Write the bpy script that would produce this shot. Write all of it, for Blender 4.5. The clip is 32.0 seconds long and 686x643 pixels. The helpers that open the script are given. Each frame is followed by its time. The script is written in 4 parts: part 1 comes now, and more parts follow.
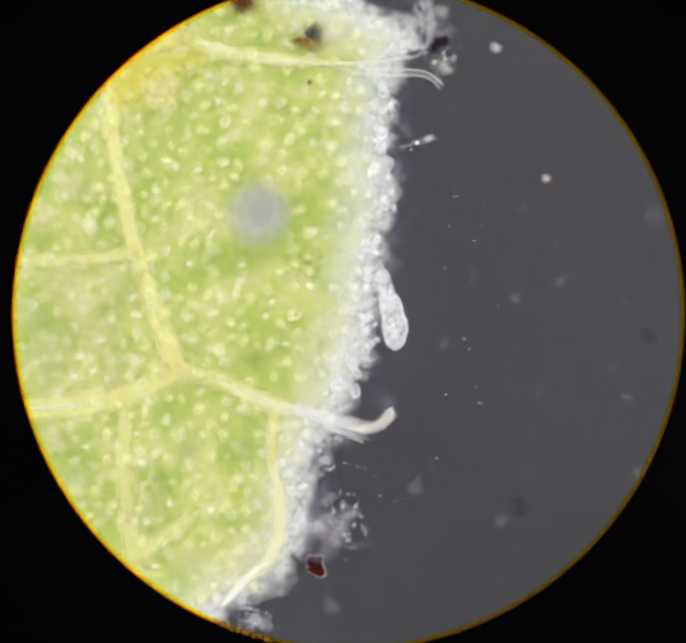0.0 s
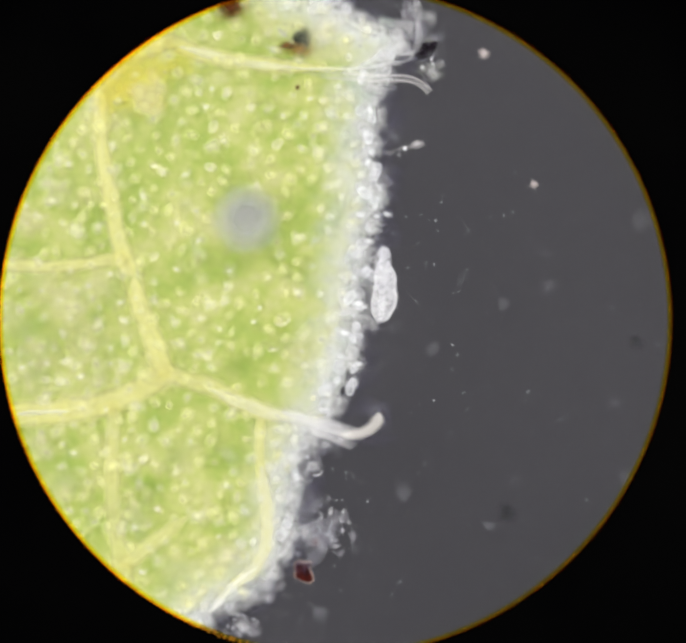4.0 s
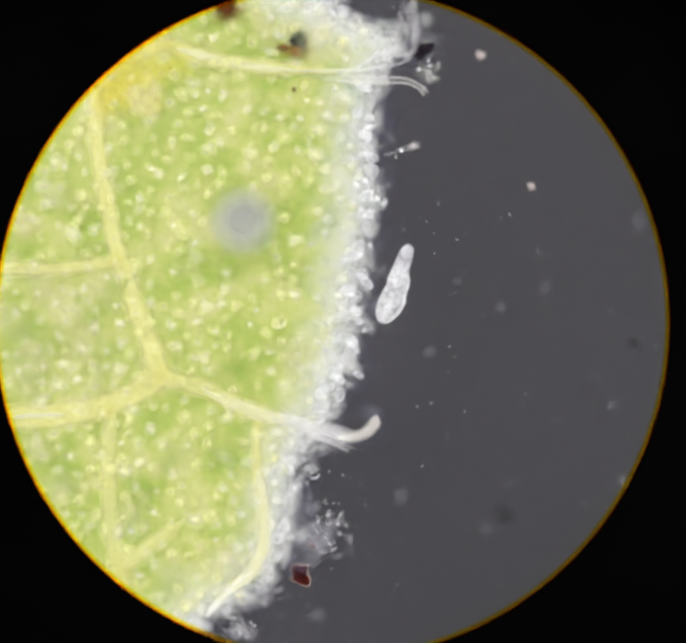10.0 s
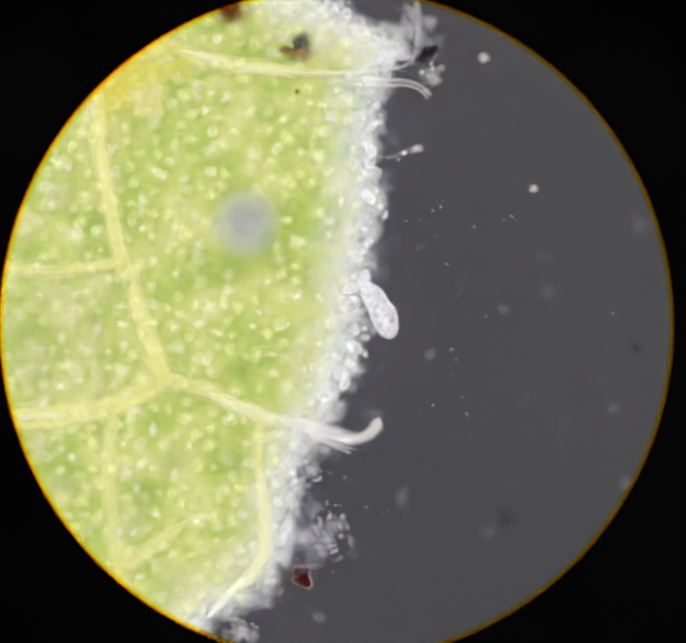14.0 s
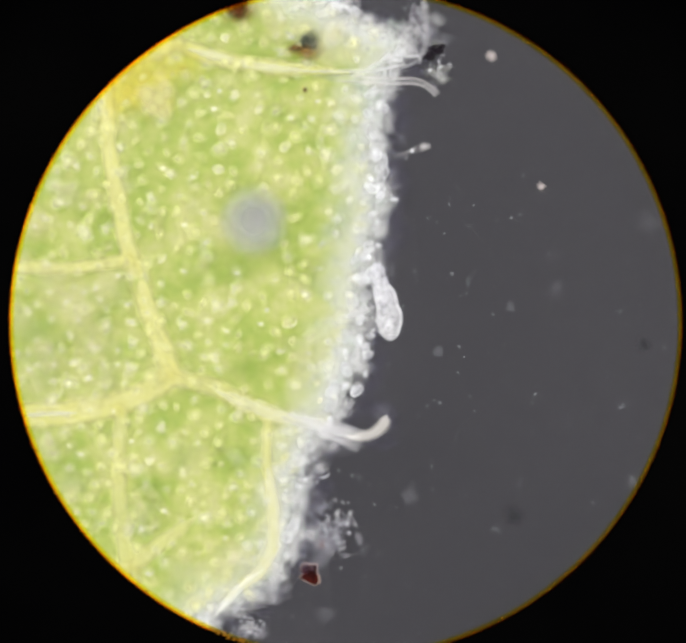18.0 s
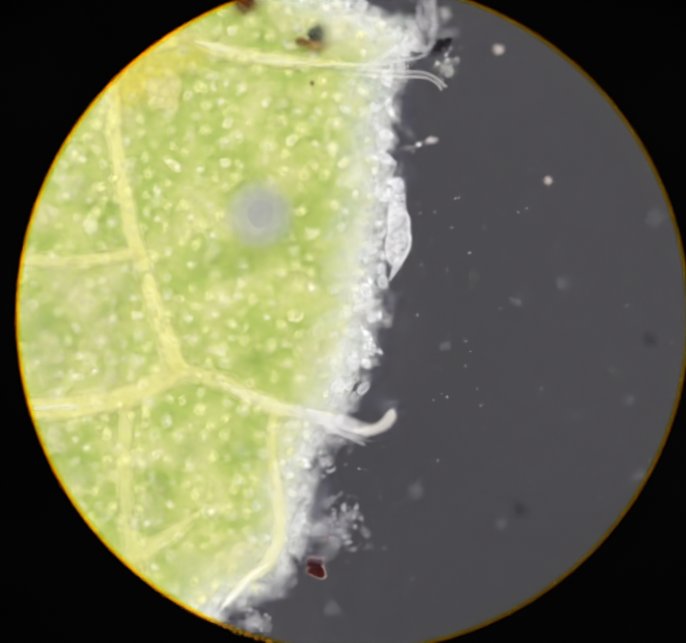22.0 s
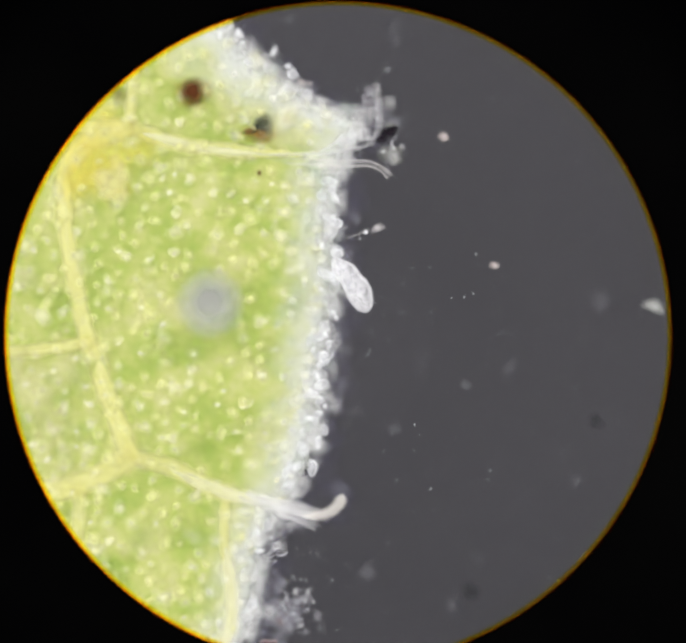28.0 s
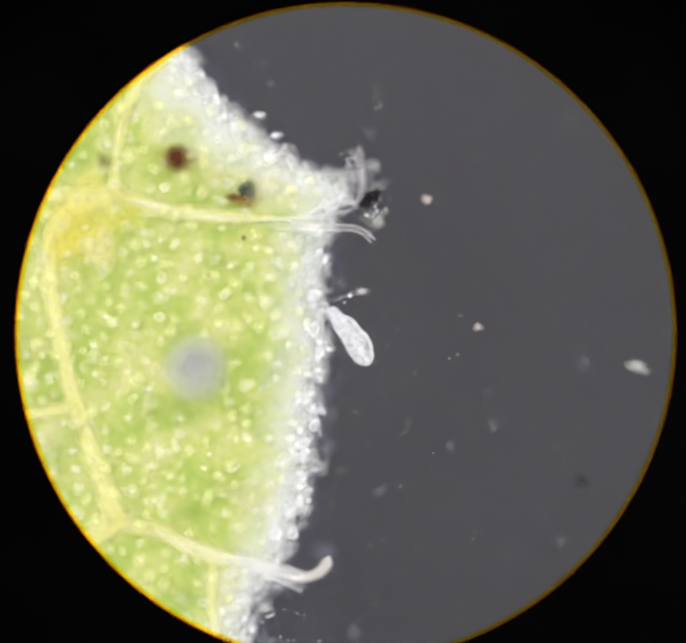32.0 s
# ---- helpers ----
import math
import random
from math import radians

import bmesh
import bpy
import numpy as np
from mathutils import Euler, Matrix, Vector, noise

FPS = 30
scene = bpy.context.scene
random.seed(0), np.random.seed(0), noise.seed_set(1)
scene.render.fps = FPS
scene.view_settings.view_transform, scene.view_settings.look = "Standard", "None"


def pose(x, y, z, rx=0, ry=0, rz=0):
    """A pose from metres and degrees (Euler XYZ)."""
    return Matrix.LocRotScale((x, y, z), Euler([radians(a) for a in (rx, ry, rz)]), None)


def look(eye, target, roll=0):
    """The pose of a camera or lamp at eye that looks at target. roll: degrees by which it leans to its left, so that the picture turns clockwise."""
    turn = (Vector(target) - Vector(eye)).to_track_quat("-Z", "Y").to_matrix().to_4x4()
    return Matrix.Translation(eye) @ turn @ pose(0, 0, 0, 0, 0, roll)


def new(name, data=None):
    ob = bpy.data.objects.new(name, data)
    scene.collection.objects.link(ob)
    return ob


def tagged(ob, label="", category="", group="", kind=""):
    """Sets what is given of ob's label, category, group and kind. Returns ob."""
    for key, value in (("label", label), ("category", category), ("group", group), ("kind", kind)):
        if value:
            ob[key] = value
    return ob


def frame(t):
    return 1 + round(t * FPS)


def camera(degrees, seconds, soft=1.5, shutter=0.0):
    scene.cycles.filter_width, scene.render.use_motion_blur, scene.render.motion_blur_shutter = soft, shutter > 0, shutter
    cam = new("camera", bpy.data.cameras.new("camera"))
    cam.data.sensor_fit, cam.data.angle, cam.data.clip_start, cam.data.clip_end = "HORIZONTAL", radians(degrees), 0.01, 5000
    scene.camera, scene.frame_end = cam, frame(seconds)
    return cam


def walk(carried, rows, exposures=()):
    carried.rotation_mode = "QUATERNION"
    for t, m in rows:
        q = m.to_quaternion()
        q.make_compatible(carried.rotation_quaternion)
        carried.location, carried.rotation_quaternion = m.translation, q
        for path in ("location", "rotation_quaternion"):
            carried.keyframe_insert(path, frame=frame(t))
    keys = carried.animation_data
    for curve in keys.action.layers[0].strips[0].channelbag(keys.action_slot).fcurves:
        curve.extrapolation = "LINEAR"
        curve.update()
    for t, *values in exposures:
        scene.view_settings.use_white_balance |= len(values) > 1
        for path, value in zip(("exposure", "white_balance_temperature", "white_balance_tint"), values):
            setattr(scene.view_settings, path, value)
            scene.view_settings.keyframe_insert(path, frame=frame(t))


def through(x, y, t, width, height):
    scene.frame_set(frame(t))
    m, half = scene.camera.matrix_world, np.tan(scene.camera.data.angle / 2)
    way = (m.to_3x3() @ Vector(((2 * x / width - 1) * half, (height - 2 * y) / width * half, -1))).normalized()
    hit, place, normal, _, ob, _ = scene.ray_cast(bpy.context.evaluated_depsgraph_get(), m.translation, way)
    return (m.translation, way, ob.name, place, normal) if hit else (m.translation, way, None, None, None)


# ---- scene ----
# A torn leaf fragment on a glass slide under a microscope, enlarged a thousand times: one metre is one true millimetre.
# Plan unit: 1.172 true micrometres; u to the right, v down the slide, field centre at (798, 726).
U = 1.172e-3
CU, CV = 798.0, 726.0
STOP_Z, HEIGHT = 2200.0, 4270.0


def W(u, v, z=0.0):
    return Vector(((u - CU) * U, (CV - v) * U, z * U))


# ---- camera: seconds, eye x, eye y, aim x, aim y, height, roll, in plan units from the field centre ----
PATH = [
    (0, 0.0, -0.0, -14.9, -18.4, 4271, -0.07), (0.5, 0.0, -0.0, -14.6, -17.6, 4273, -0.07), (1, 0.0, -0.0, -11.3, -12.5, 4273, -0.04),
    (1.5, 0.0, -0.0, -9.7, -23.3, 4271, -0.05), (2, 0.0, -0.0, -22.1, -31.5, 4276, -0.07), (2.5, 0.0, -0.0, -9.8, -11.6, 4270, 0.10),
    (3, 0.0, -0.0, 6.3, -8.2, 4265, 0.02), (3.5, 0.0, -0.0, 11.7, -5.8, 4266, -0.04), (5.5, 0.0, -0.0, 13.6, -5.6, 4262, -0.18),
    (6, 0.0, -0.0, 8.7, -10.6, 4259, -0.30), (6.5, 0.0, -0.0, 6.5, -15.2, 4262, -0.25), (7, 0.0, -0.0, 6.1, -11.9, 4264, -0.18),
    (7.5, 0.0, -0.0, 6.7, -11.1, 4260, -0.22), (8, 0.0, -0.0, 7.9, -11.6, 4260, -0.21), (8.5, 0.0, -0.0, 10.6, -6.8, 4267, -0.20),
    (9, 0.0, -0.0, 22.6, 11.8, 4267, -0.15), (9.5, 0.0, -0.0, 22.7, 12.7, 4265, -0.15), (10, 0.0, -0.0, 20.0, -0.1, 4256, -0.14),
    (10.5, 0.0, -0.0, 17.8, -7.9, 4257, -0.21), (11, 0.0, -0.0, 18.9, -8.7, 4255, -0.09), (11.5, 0.0, -0.0, 16.5, -6.0, 4257, -0.07),
    (12, 0.0, -0.0, 16.7, -5.4, 4258, -0.09), (12.5, 0.0, -0.0, 16.6, -4.9, 4265, -0.09), (13, 0.0, -0.0, 14.2, -3.5, 4263, -0.10),
    (13.5, 0.0, -0.0, 15.0, 2.5, 4262, -0.03), (14, 0.0, -0.0, 14.6, 5.0, 4259, 0.06), (14.5, 0.0, -0.0, 14.1, 3.8, 4256, -0.01),
    (16.5, 0.0, -0.0, 3.5, 18.2, 4267, 0.03), (17, 0.0, -0.0, 6.1, 18.4, 4268, -0.02), (17.5, 0.0, -0.0, 4.5, 9.3, 4267, 0.05),
    (18, 0.0, -0.0, -3.2, -0.5, 4270, 0.07), (18.5, 0.0, -0.0, -9.4, -9.3, 4268, -0.03), (19, 0.0, -0.0, -14.0, -9.0, 4270, 0.00),
    (19.5, 0.0, -0.0, -16.1, -2.2, 4265, 0.10), (20, 0.0, -0.0, -14.8, 1.2, 4265, 0.22), (20.5, 0.0, -0.0, -12.2, 5.3, 4256, 0.19),
    (21, 0.0, -0.0, -13.4, -9.9, 4261, 0.14), (21.5, 0.0, -0.0, -17.2, -15.4, 4263, 0.17), (22, 0.0, -0.0, -18.0, -14.8, 4264, 0.19),
    (22.5, 0.0, -0.0, -16.6, -9.7, 4267, 0.22), (23, 0.0, -0.0, -15.6, -6.8, 4260, 0.09), (23.5, 0.0, -0.0, -1.1, 7.8, 4248, 0.08),
    (24, 3.2, -0.5, 10.1, 4.5, 4248, -0.62), (24.5, 4.8, 1.2, 13.8, 10.1, 4246, -0.49), (25, 3.0, -3.9, -1.1, 25.9, 4380, -0.77),
    (25.5, 0.1, -5.7, 2.1, 22.8, 4338, -0.76), (27.5, 19.5, 34.5, 36.7, 64.8, 4319, -0.39), (28, 88.9, 153.9, 100.0, 183.2, 4316, -0.45),
    (28.5, 159.4, 287.1, 172.0, 315.2, 4297, -0.37), (29, 147.6, 285.9, 154.7, 311.3, 4340, -0.35), (29.5, 159.9, 308.1, 166.0, 337.5, 4334, -0.37),
    (30, 161.6, 310.2, 166.7, 339.6, 4333, -0.41), (30.5, 157.8, 312.5, 161.9, 339.9, 4336, -0.35), (31, 158.1, 310.7, 162.2, 336.1, 4338, -0.43),
    (31.5, 158.4, 311.2, 159.9, 336.6, 4338, -0.76), (32, 143.3, 303.9, 137.2, 329.3, 4349, -0.88)]


def down(ex, ey, ax, ay, h, roll):
    c, s = math.cos(radians(-roll)), math.sin(radians(-roll))
    dx, dy = ax - ex, ay - ey
    dx, dy = c * dx - s * dy, s * dx + c * dy
    return pose(ex * U, ey * U, h * U, math.degrees(math.atan2(dy, h)), -math.degrees(math.atan2(dx, h)), roll)


cam = camera(20.8, 32.0, soft=4.0)
scene.cycles.transparent_max_bounces = 32
walk(cam, [(r[0], down(*r[1:])) for r in PATH],
     exposures=[(0, 0.0), (25.5, 0.0), (27.5, 0.0), (28.0, 0.02), (28.6, 0.13), (32, 0.13)])

# ---- light: the room's soft light and one lamp aimed at the slide ----
world = bpy.data.worlds.new("room_light")
scene.world = world
world.use_nodes = True
bg = world.node_tree.nodes["Background"]
bg.inputs[0].default_value, bg.inputs[1].default_value = (1.0, 0.985, 0.99, 1), 1.45
lamp = new("microscope_lamp", bpy.data.lights.new("microscope_lamp", "SUN"))
lamp.data.energy, lamp.data.angle, lamp.data.color = 1.15, radians(20), (1.0, 0.97, 0.92)
lamp.matrix_basis = look((-3.4, 5.2, 8.2), (0, 0, 0))


# ---- materials ----
class Mat:
    """A small node builder."""

    def __init__(self, name):
        self.m = bpy.data.materials.new(name)
        self.m.use_nodes = True
        self.t = self.m.node_tree
        self.t.nodes.clear()
        self.out = self.t.nodes.new("ShaderNodeOutputMaterial")

    def n(self, kind, **kw):
        nd = self.t.nodes.new("ShaderNode" + kind)
        for k, v in kw.items():
            if k == "op":
                nd.operation = v
            elif k == "dt":
                nd.data_type = v
            elif k == "it":
                nd.interpolation_type = v
            elif k == "attr":
                nd.attribute_name = v
        return nd

    def put(self, nd, key, v):
        if isinstance(v, bpy.types.NodeSocket):
            self.t.links.new(v, nd.inputs[key])
        else:
            nd.inputs[key].default_value = v

    def math(self, op, a, b=0.0):
        nd = self.n("Math", op=op)
        self.put(nd, 0, a), self.put(nd, 1, b)
        return nd.outputs[0]

    def attr(self, name):
        return self.n("Attribute", attr=name).outputs["Fac"]

    def own(self):
        """Coordinates on one cap, different for each object."""
        c = self.n("CombineXYZ")
        self.put(c, 0, self.attr("lx")), self.put(c, 1, self.attr("ly"))
        self.put(c, 2, self.math("MULTIPLY", self.n("ObjectInfo").outputs["Random"], 40.0))
        return c.outputs[0]

    def coord(self, which="Object", unit=U):
        mp = self.n("Mapping")
        self.put(mp, "Vector", self.n("TexCoord").outputs[which])
        mp.inputs["Scale"].default_value = (1 / unit,) * 3
        return mp.outputs[0]

    def noise(self, vec, size, detail=4.0, rough=0.55):
        nd = self.n("TexNoise")
        self.put(nd, "Vector", vec)
        nd.inputs["Scale"].default_value, nd.inputs["Detail"].default_value, nd.inputs["Roughness"].default_value = 1.0 / size, detail, rough
        return nd.outputs[0]

    def smooth(self, v, a, b, lo=0.0, hi=1.0):
        nd = self.n("MapRange", it="SMOOTHSTEP")
        self.put(nd, 0, v)
        for k, q in ((1, a), (2, b), (3, lo), (4, hi)):
            nd.inputs[k].default_value = q
        return nd.outputs[0]

    def mix(self, f, a, b):
        nd = self.n("Mix", dt="RGBA")
        self.put(nd, 0, f)
        for k, c in ((6, a), (7, b)):
            self.put(nd, k, c if isinstance(c, bpy.types.NodeSocket) else (*c, 1))
        return nd.outputs[2]

    def ramp(self, f, stops):
        nd = self.n("ValToRGB")
        self.put(nd, 0, f)
        e = nd.color_ramp.elements
        while len(e) < len(stops):
            e.new(0.5)
        for q, (p, c) in zip(e, stops):
            q.position, q.color = p, (*c, 1)
        return nd.outputs[0]

    def bump(self, h, strength, dist):
        nd = self.n("Bump")
        nd.inputs["Strength"].default_value, nd.inputs["Distance"].default_value = strength, dist * U
        self.put(nd, "Height", h)
        return nd.outputs[0]

    def surface(self, color, rough=0.5, normal=None, alpha=None, through=0.0, spec=0.4):
        p = self.n("BsdfPrincipled")
        self.put(p, "Base Color", color if isinstance(color, bpy.types.NodeSocket) else (*color, 1))
        self.put(p, "Roughness", rough)
        p.inputs["Specular IOR Level"].default_value = spec
        if normal is not None:
            self.put(p, "Normal", normal)
        res = p.outputs[0]
        if through:
            tr = self.n("BsdfTranslucent")
            self.put(tr, "Color", color if isinstance(color, bpy.types.NodeSocket) else (*color, 1))
            mx = self.n("MixShader")
            mx.inputs[0].default_value = through
            self.put(mx, 1, res), self.put(mx, 2, tr.outputs[0])
            res = mx.outputs[0]
        if alpha is not None:
            mx = self.n("MixShader")
            self.put(mx, 0, alpha), self.put(mx, 1, self.n("BsdfTransparent").outputs[0]), self.put(mx, 2, res)
            res = mx.outputs[0]
        self.put(self.out, 0, res)
        return self.m


def mat_blade():
    m = Mat("leaf_tissue")
    c = m.coord()
    big, mid, soft = m.noise(c, 130, 2, 0.45), m.noise(c, 44, 2, 0.45), m.noise(c, 19, 1, 0.4)
    f = m.math("ADD", m.math("MULTIPLY", big, 0.6), m.math("ADD", m.math("MULTIPLY", mid, 0.28), m.math("MULTIPLY", soft, 0.12)))
    green = m.ramp(f, [(0.36, (0.35, 0.47, 0.09)), (0.46, (0.44, 0.53, 0.12)), (0.54, (0.54, 0.59, 0.18)), (0.63, (0.62, 0.63, 0.27))])
    body = m.math("ADD", m.attr("body"), m.math("MULTIPLY", m.math("SUBTRACT", m.noise(c, 60, 2, 0.45), 0.5), 0.55))
    pale = m.mix(m.smooth(body, 0.0, 0.6), (0.68, 0.70, 0.69), (0.66, 0.68, 0.48))
    col = m.mix(m.smooth(body, 0.15, 0.95), pale, green)
    alpha = m.smooth(m.math("ADD", m.attr("body"), m.math("MULTIPLY", m.math("SUBTRACT", m.noise(c, 16, 3), 0.5), 0.5)), -0.12, 0.2)
    return m.surface(col, 0.55, m.bump(mid, 0.1, 5), alpha, through=0.35)


def mat_vein(name, base, pale, density):
    """A strand of vascular tissue, thinning to nothing at its sides; streaked along its run."""
    m = Mat(name)
    c = m.n("CombineXYZ")
    m.put(c, 0, m.math("MULTIPLY", m.attr("along"), 0.016)), m.put(c, 1, m.math("MULTIPLY", m.attr("across"), 2.6))
    st = m.noise(c.outputs[0], 0.55, 4)
    g = m.noise(m.coord(), 24, 3)
    col = m.mix(m.smooth(m.math("ADD", m.math("MULTIPLY", st, 0.7), m.math("MULTIPLY", g, 0.3)), 0.3, 0.75), base, pale)
    a = m.math("ABSOLUTE", m.attr("across"))
    a = m.math("ADD", a, m.math("MULTIPLY", m.math("SUBTRACT", g, 0.5), 0.4))
    return m.surface(col, 0.5, m.bump(st, 0.06, 3), m.smooth(a, 0.3, 0.98, density, 0.0), through=0.2)


def mat_soft(name, color, density, core=0.25, grain=0.35, vary=0.0, size=0.75):
    """Gel-like matter, thinning to nothing at its rim; vary: how much its density differs from piece to piece."""
    m = Mat(name)
    n = m.noise(m.own(), size, 2, 0.5)
    r = m.math("ADD", m.attr("rad"), m.math("MULTIPLY", m.math("SUBTRACT", n, 0.5), grain))
    rand = m.n("ObjectInfo").outputs["Random"]
    col = m.mix(m.math("MULTIPLY", rand, 0.35), color, tuple(q * 0.8 for q in color))
    a = m.math("MULTIPLY", m.smooth(r, core, 1.0, density, 0.0), m.smooth(m.attr("rad"), 0.72, 1.0, 1.0, 0.0))
    if vary:
        a = m.math("MULTIPLY", a, m.smooth(m.math("FRACT", m.math("MULTIPLY", rand, 7.3)), 0.0, 1.0, 1.0 - vary, 1.0))
    return m.surface(col, 0.5, None, a, through=0.3, spec=0.05)


def mat_walled(name, color, inner, rim, lo=0.6, hi=1.3, size=0.5, side=0.5):
    """A clear cell with a thicker, brighter wall round it; side: how far light from one side is painted into the wall.
    """
    m = Mat(name)
    n = m.noise(m.own(), size, 3, 0.55)
    r = m.attr("rad")
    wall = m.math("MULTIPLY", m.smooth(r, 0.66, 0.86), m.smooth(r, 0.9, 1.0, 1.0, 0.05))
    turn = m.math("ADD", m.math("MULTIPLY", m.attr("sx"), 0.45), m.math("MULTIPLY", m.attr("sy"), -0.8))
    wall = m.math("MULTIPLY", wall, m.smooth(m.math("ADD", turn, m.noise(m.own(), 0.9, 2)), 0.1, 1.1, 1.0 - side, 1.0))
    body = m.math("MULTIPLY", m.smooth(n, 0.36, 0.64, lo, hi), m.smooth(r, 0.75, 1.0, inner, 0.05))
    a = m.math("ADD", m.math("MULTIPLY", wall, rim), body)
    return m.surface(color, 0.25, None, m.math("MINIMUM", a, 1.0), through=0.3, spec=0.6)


def mat_solid(name, a, b, size, rough=0.5, rel=0.5, spec=0.2):
    m = Mat(name)
    c = m.coord()
    n = m.noise(c, size, 5)
    return m.surface(m.mix(m.smooth(n, 0.35, 0.65), a, b), rough, m.bump(m.noise(c, size * 0.4, 3), rel, size * 0.3), spec=spec)


M_BLADE = mat_blade()
M_VEIN = mat_vein("vein_tissue", (0.69, 0.67, 0.24), (0.75, 0.73, 0.34), 0.78)
M_VEIN_THIN = mat_vein("thin_vein_tissue", (0.66, 0.65, 0.23), (0.73, 0.71, 0.34), 0.7)
M_VEIN_FAINT = mat_vein("faint_vein_tissue", (0.69, 0.68, 0.26), (0.76, 0.74, 0.36), 0.6)
M_VEIN_WHITE = mat_vein("bleached_vein_tissue", (0.77, 0.77, 0.68), (0.92, 0.92, 0.86), 0.6)
M_VEIN_CREAM = mat_vein("cream_vein_tissue", (0.74, 0.73, 0.50), (0.86, 0.85, 0.70), 0.42)
M_FIBRE = mat_vein("pale_fibre", (0.70, 0.70, 0.71), (0.86, 0.86, 0.85), 0.32)
M_FIBRE_WALL = mat_vein("fibre_wall", (0.80, 0.76, 0.73), (0.90, 0.87, 0.84), 0.5)
M_HOOK = mat_vein("bleached_vein_tip", (0.84, 0.80, 0.73), (0.97, 0.94, 0.86), 0.49)
M_BUNDLE = mat_vein("bundle_strand", (0.76, 0.76, 0.79), (0.94, 0.92, 0.89), 0.3)
M_STRAND = mat_vein("white_strand", (0.82, 0.82, 0.84), (0.94, 0.93, 0.91), 0.55)
M_CLEAR_FIBRE = mat_vein("clear_fibre", (0.66, 0.66, 0.66), (0.84, 0.82, 0.80), 0.15)
M_THREAD = mat_vein("vessel_thread", (0.78, 0.76, 0.36), (0.86, 0.84, 0.52), 0.22)
M_CELL_Y = mat_soft("yellow_cell", (0.84, 0.83, 0.43), 0.62, -0.2, 0.6, 0.7, 0.6)
M_CELL_W = mat_soft("pale_cell", (0.90, 0.88, 0.62), 0.72, -0.2, 0.6, 0.65, 0.6)
M_CELL_M = mat_soft("margin_cell", (0.86, 0.86, 0.75), 0.66, -0.2, 0.6, 0.65, 0.6)
M_GLINT = mat_soft("painted_cell_glint", (0.96, 0.95, 0.80), 0.95, -0.1, 0.7)
M_GREY_PATCH = mat_soft("greyish_tissue", (0.70, 0.66, 0.44), 0.47, -0.4, 0.5)
M_FLESH = mat_soft("white_pulp", (0.79, 0.80, 0.79), 0.5, -0.5, 0.5, 0.5)
M_FLESH_B = mat_soft("greenish_pulp", (0.56, 0.63, 0.57), 0.5, -0.4, 0.5, 0.5)
M_MURK = mat_soft("murky_slime", (0.37, 0.37, 0.42), 0.42, -0.4, 0.7)
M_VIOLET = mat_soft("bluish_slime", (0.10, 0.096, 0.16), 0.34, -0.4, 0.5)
M_DKSOFT = mat_soft("dark_green_matter", (0.036, 0.046, 0.034), 0.95, 0.2, 0.6)
M_TAN = mat_soft("tan_spore_mass", (0.15, 0.062, 0.022), 0.9, 0.1, 0.5)
M_OLIVE = mat_soft("olive_spore_mass", (0.17, 0.13, 0.06), 0.75, -0.2, 0.5)
M_PATCH = mat_soft("pale_tissue", (0.70, 0.70, 0.34), 0.36, -0.4, 0.5)
M_CHLOR = mat_soft("yellowed_tissue", (0.85, 0.745, 0.16), 0.48, -0.3, 0.4)
M_WALL = mat_soft("cell_wall", (0.95, 0.93, 0.66), 0.62, -0.1, 0.3)
M_HAZE = mat_soft("mucilage", (0.82, 0.82, 0.81), 0.49, -0.4, 0.5)
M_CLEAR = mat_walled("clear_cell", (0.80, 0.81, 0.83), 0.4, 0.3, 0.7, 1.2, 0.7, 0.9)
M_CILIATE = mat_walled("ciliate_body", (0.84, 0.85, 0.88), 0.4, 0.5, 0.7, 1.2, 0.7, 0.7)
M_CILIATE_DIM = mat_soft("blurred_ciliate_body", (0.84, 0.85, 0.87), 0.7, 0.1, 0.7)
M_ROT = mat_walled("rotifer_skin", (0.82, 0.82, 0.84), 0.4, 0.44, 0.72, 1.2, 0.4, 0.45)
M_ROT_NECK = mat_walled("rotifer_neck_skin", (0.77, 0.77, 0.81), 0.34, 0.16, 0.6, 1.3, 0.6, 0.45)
M_GUT = mat_soft("rotifer_gut", (0.46, 0.46, 0.52), 0.4, -0.3, 1.1)
M_BUBBLE = mat_soft("blurred_bubble", (0.56, 0.57, 0.55), 0.48, 0.05, 0.2)
M_MOTE = mat_soft("blurred_mote", (0.56, 0.57, 0.62), 0.27, -0.7, 0.05, 0.6)
M_MOTE_PINK = mat_soft("bright_mote", (0.72, 0.63, 0.60), 0.72, -0.1, 0.4)
M_MOTE_DARK = mat_soft("dark_mote", (0.035, 0.035, 0.04), 0.6, 0.05, 0.3)
M_GRAIN = mat_solid("white_grain", (0.75, 0.76, 0.8), (0.92, 0.93, 0.95), 3, 0.3)
M_DEBRIS = mat_solid("grey_debris", (0.16, 0.16, 0.18), (0.50, 0.50, 0.53), 4, 0.5)
M_BLACK = mat_solid("black_debris", (0.010, 0.008, 0.012), (0.035, 0.025, 0.035), 8, 0.7, 0.5, 0.02)
M_BLACK_SOFT = mat_soft("black_slime", (0.014, 0.010, 0.015), 0.97, 0.25, 0.7)
M_BROWN = mat_soft("brown_spore_mass", (0.10, 0.030, 0.011), 0.97, 0.15, 0.4)
M_ORANGE = mat_soft("orange_spore_mass", (0.34, 0.19, 0.04), 0.75, -0.1, 0.4)
M_RED = mat_solid("dark_red_flake", (0.016, 0.003, 0.003), (0.06, 0.009, 0.006), 9, 0.6, 0.6, 0.03)
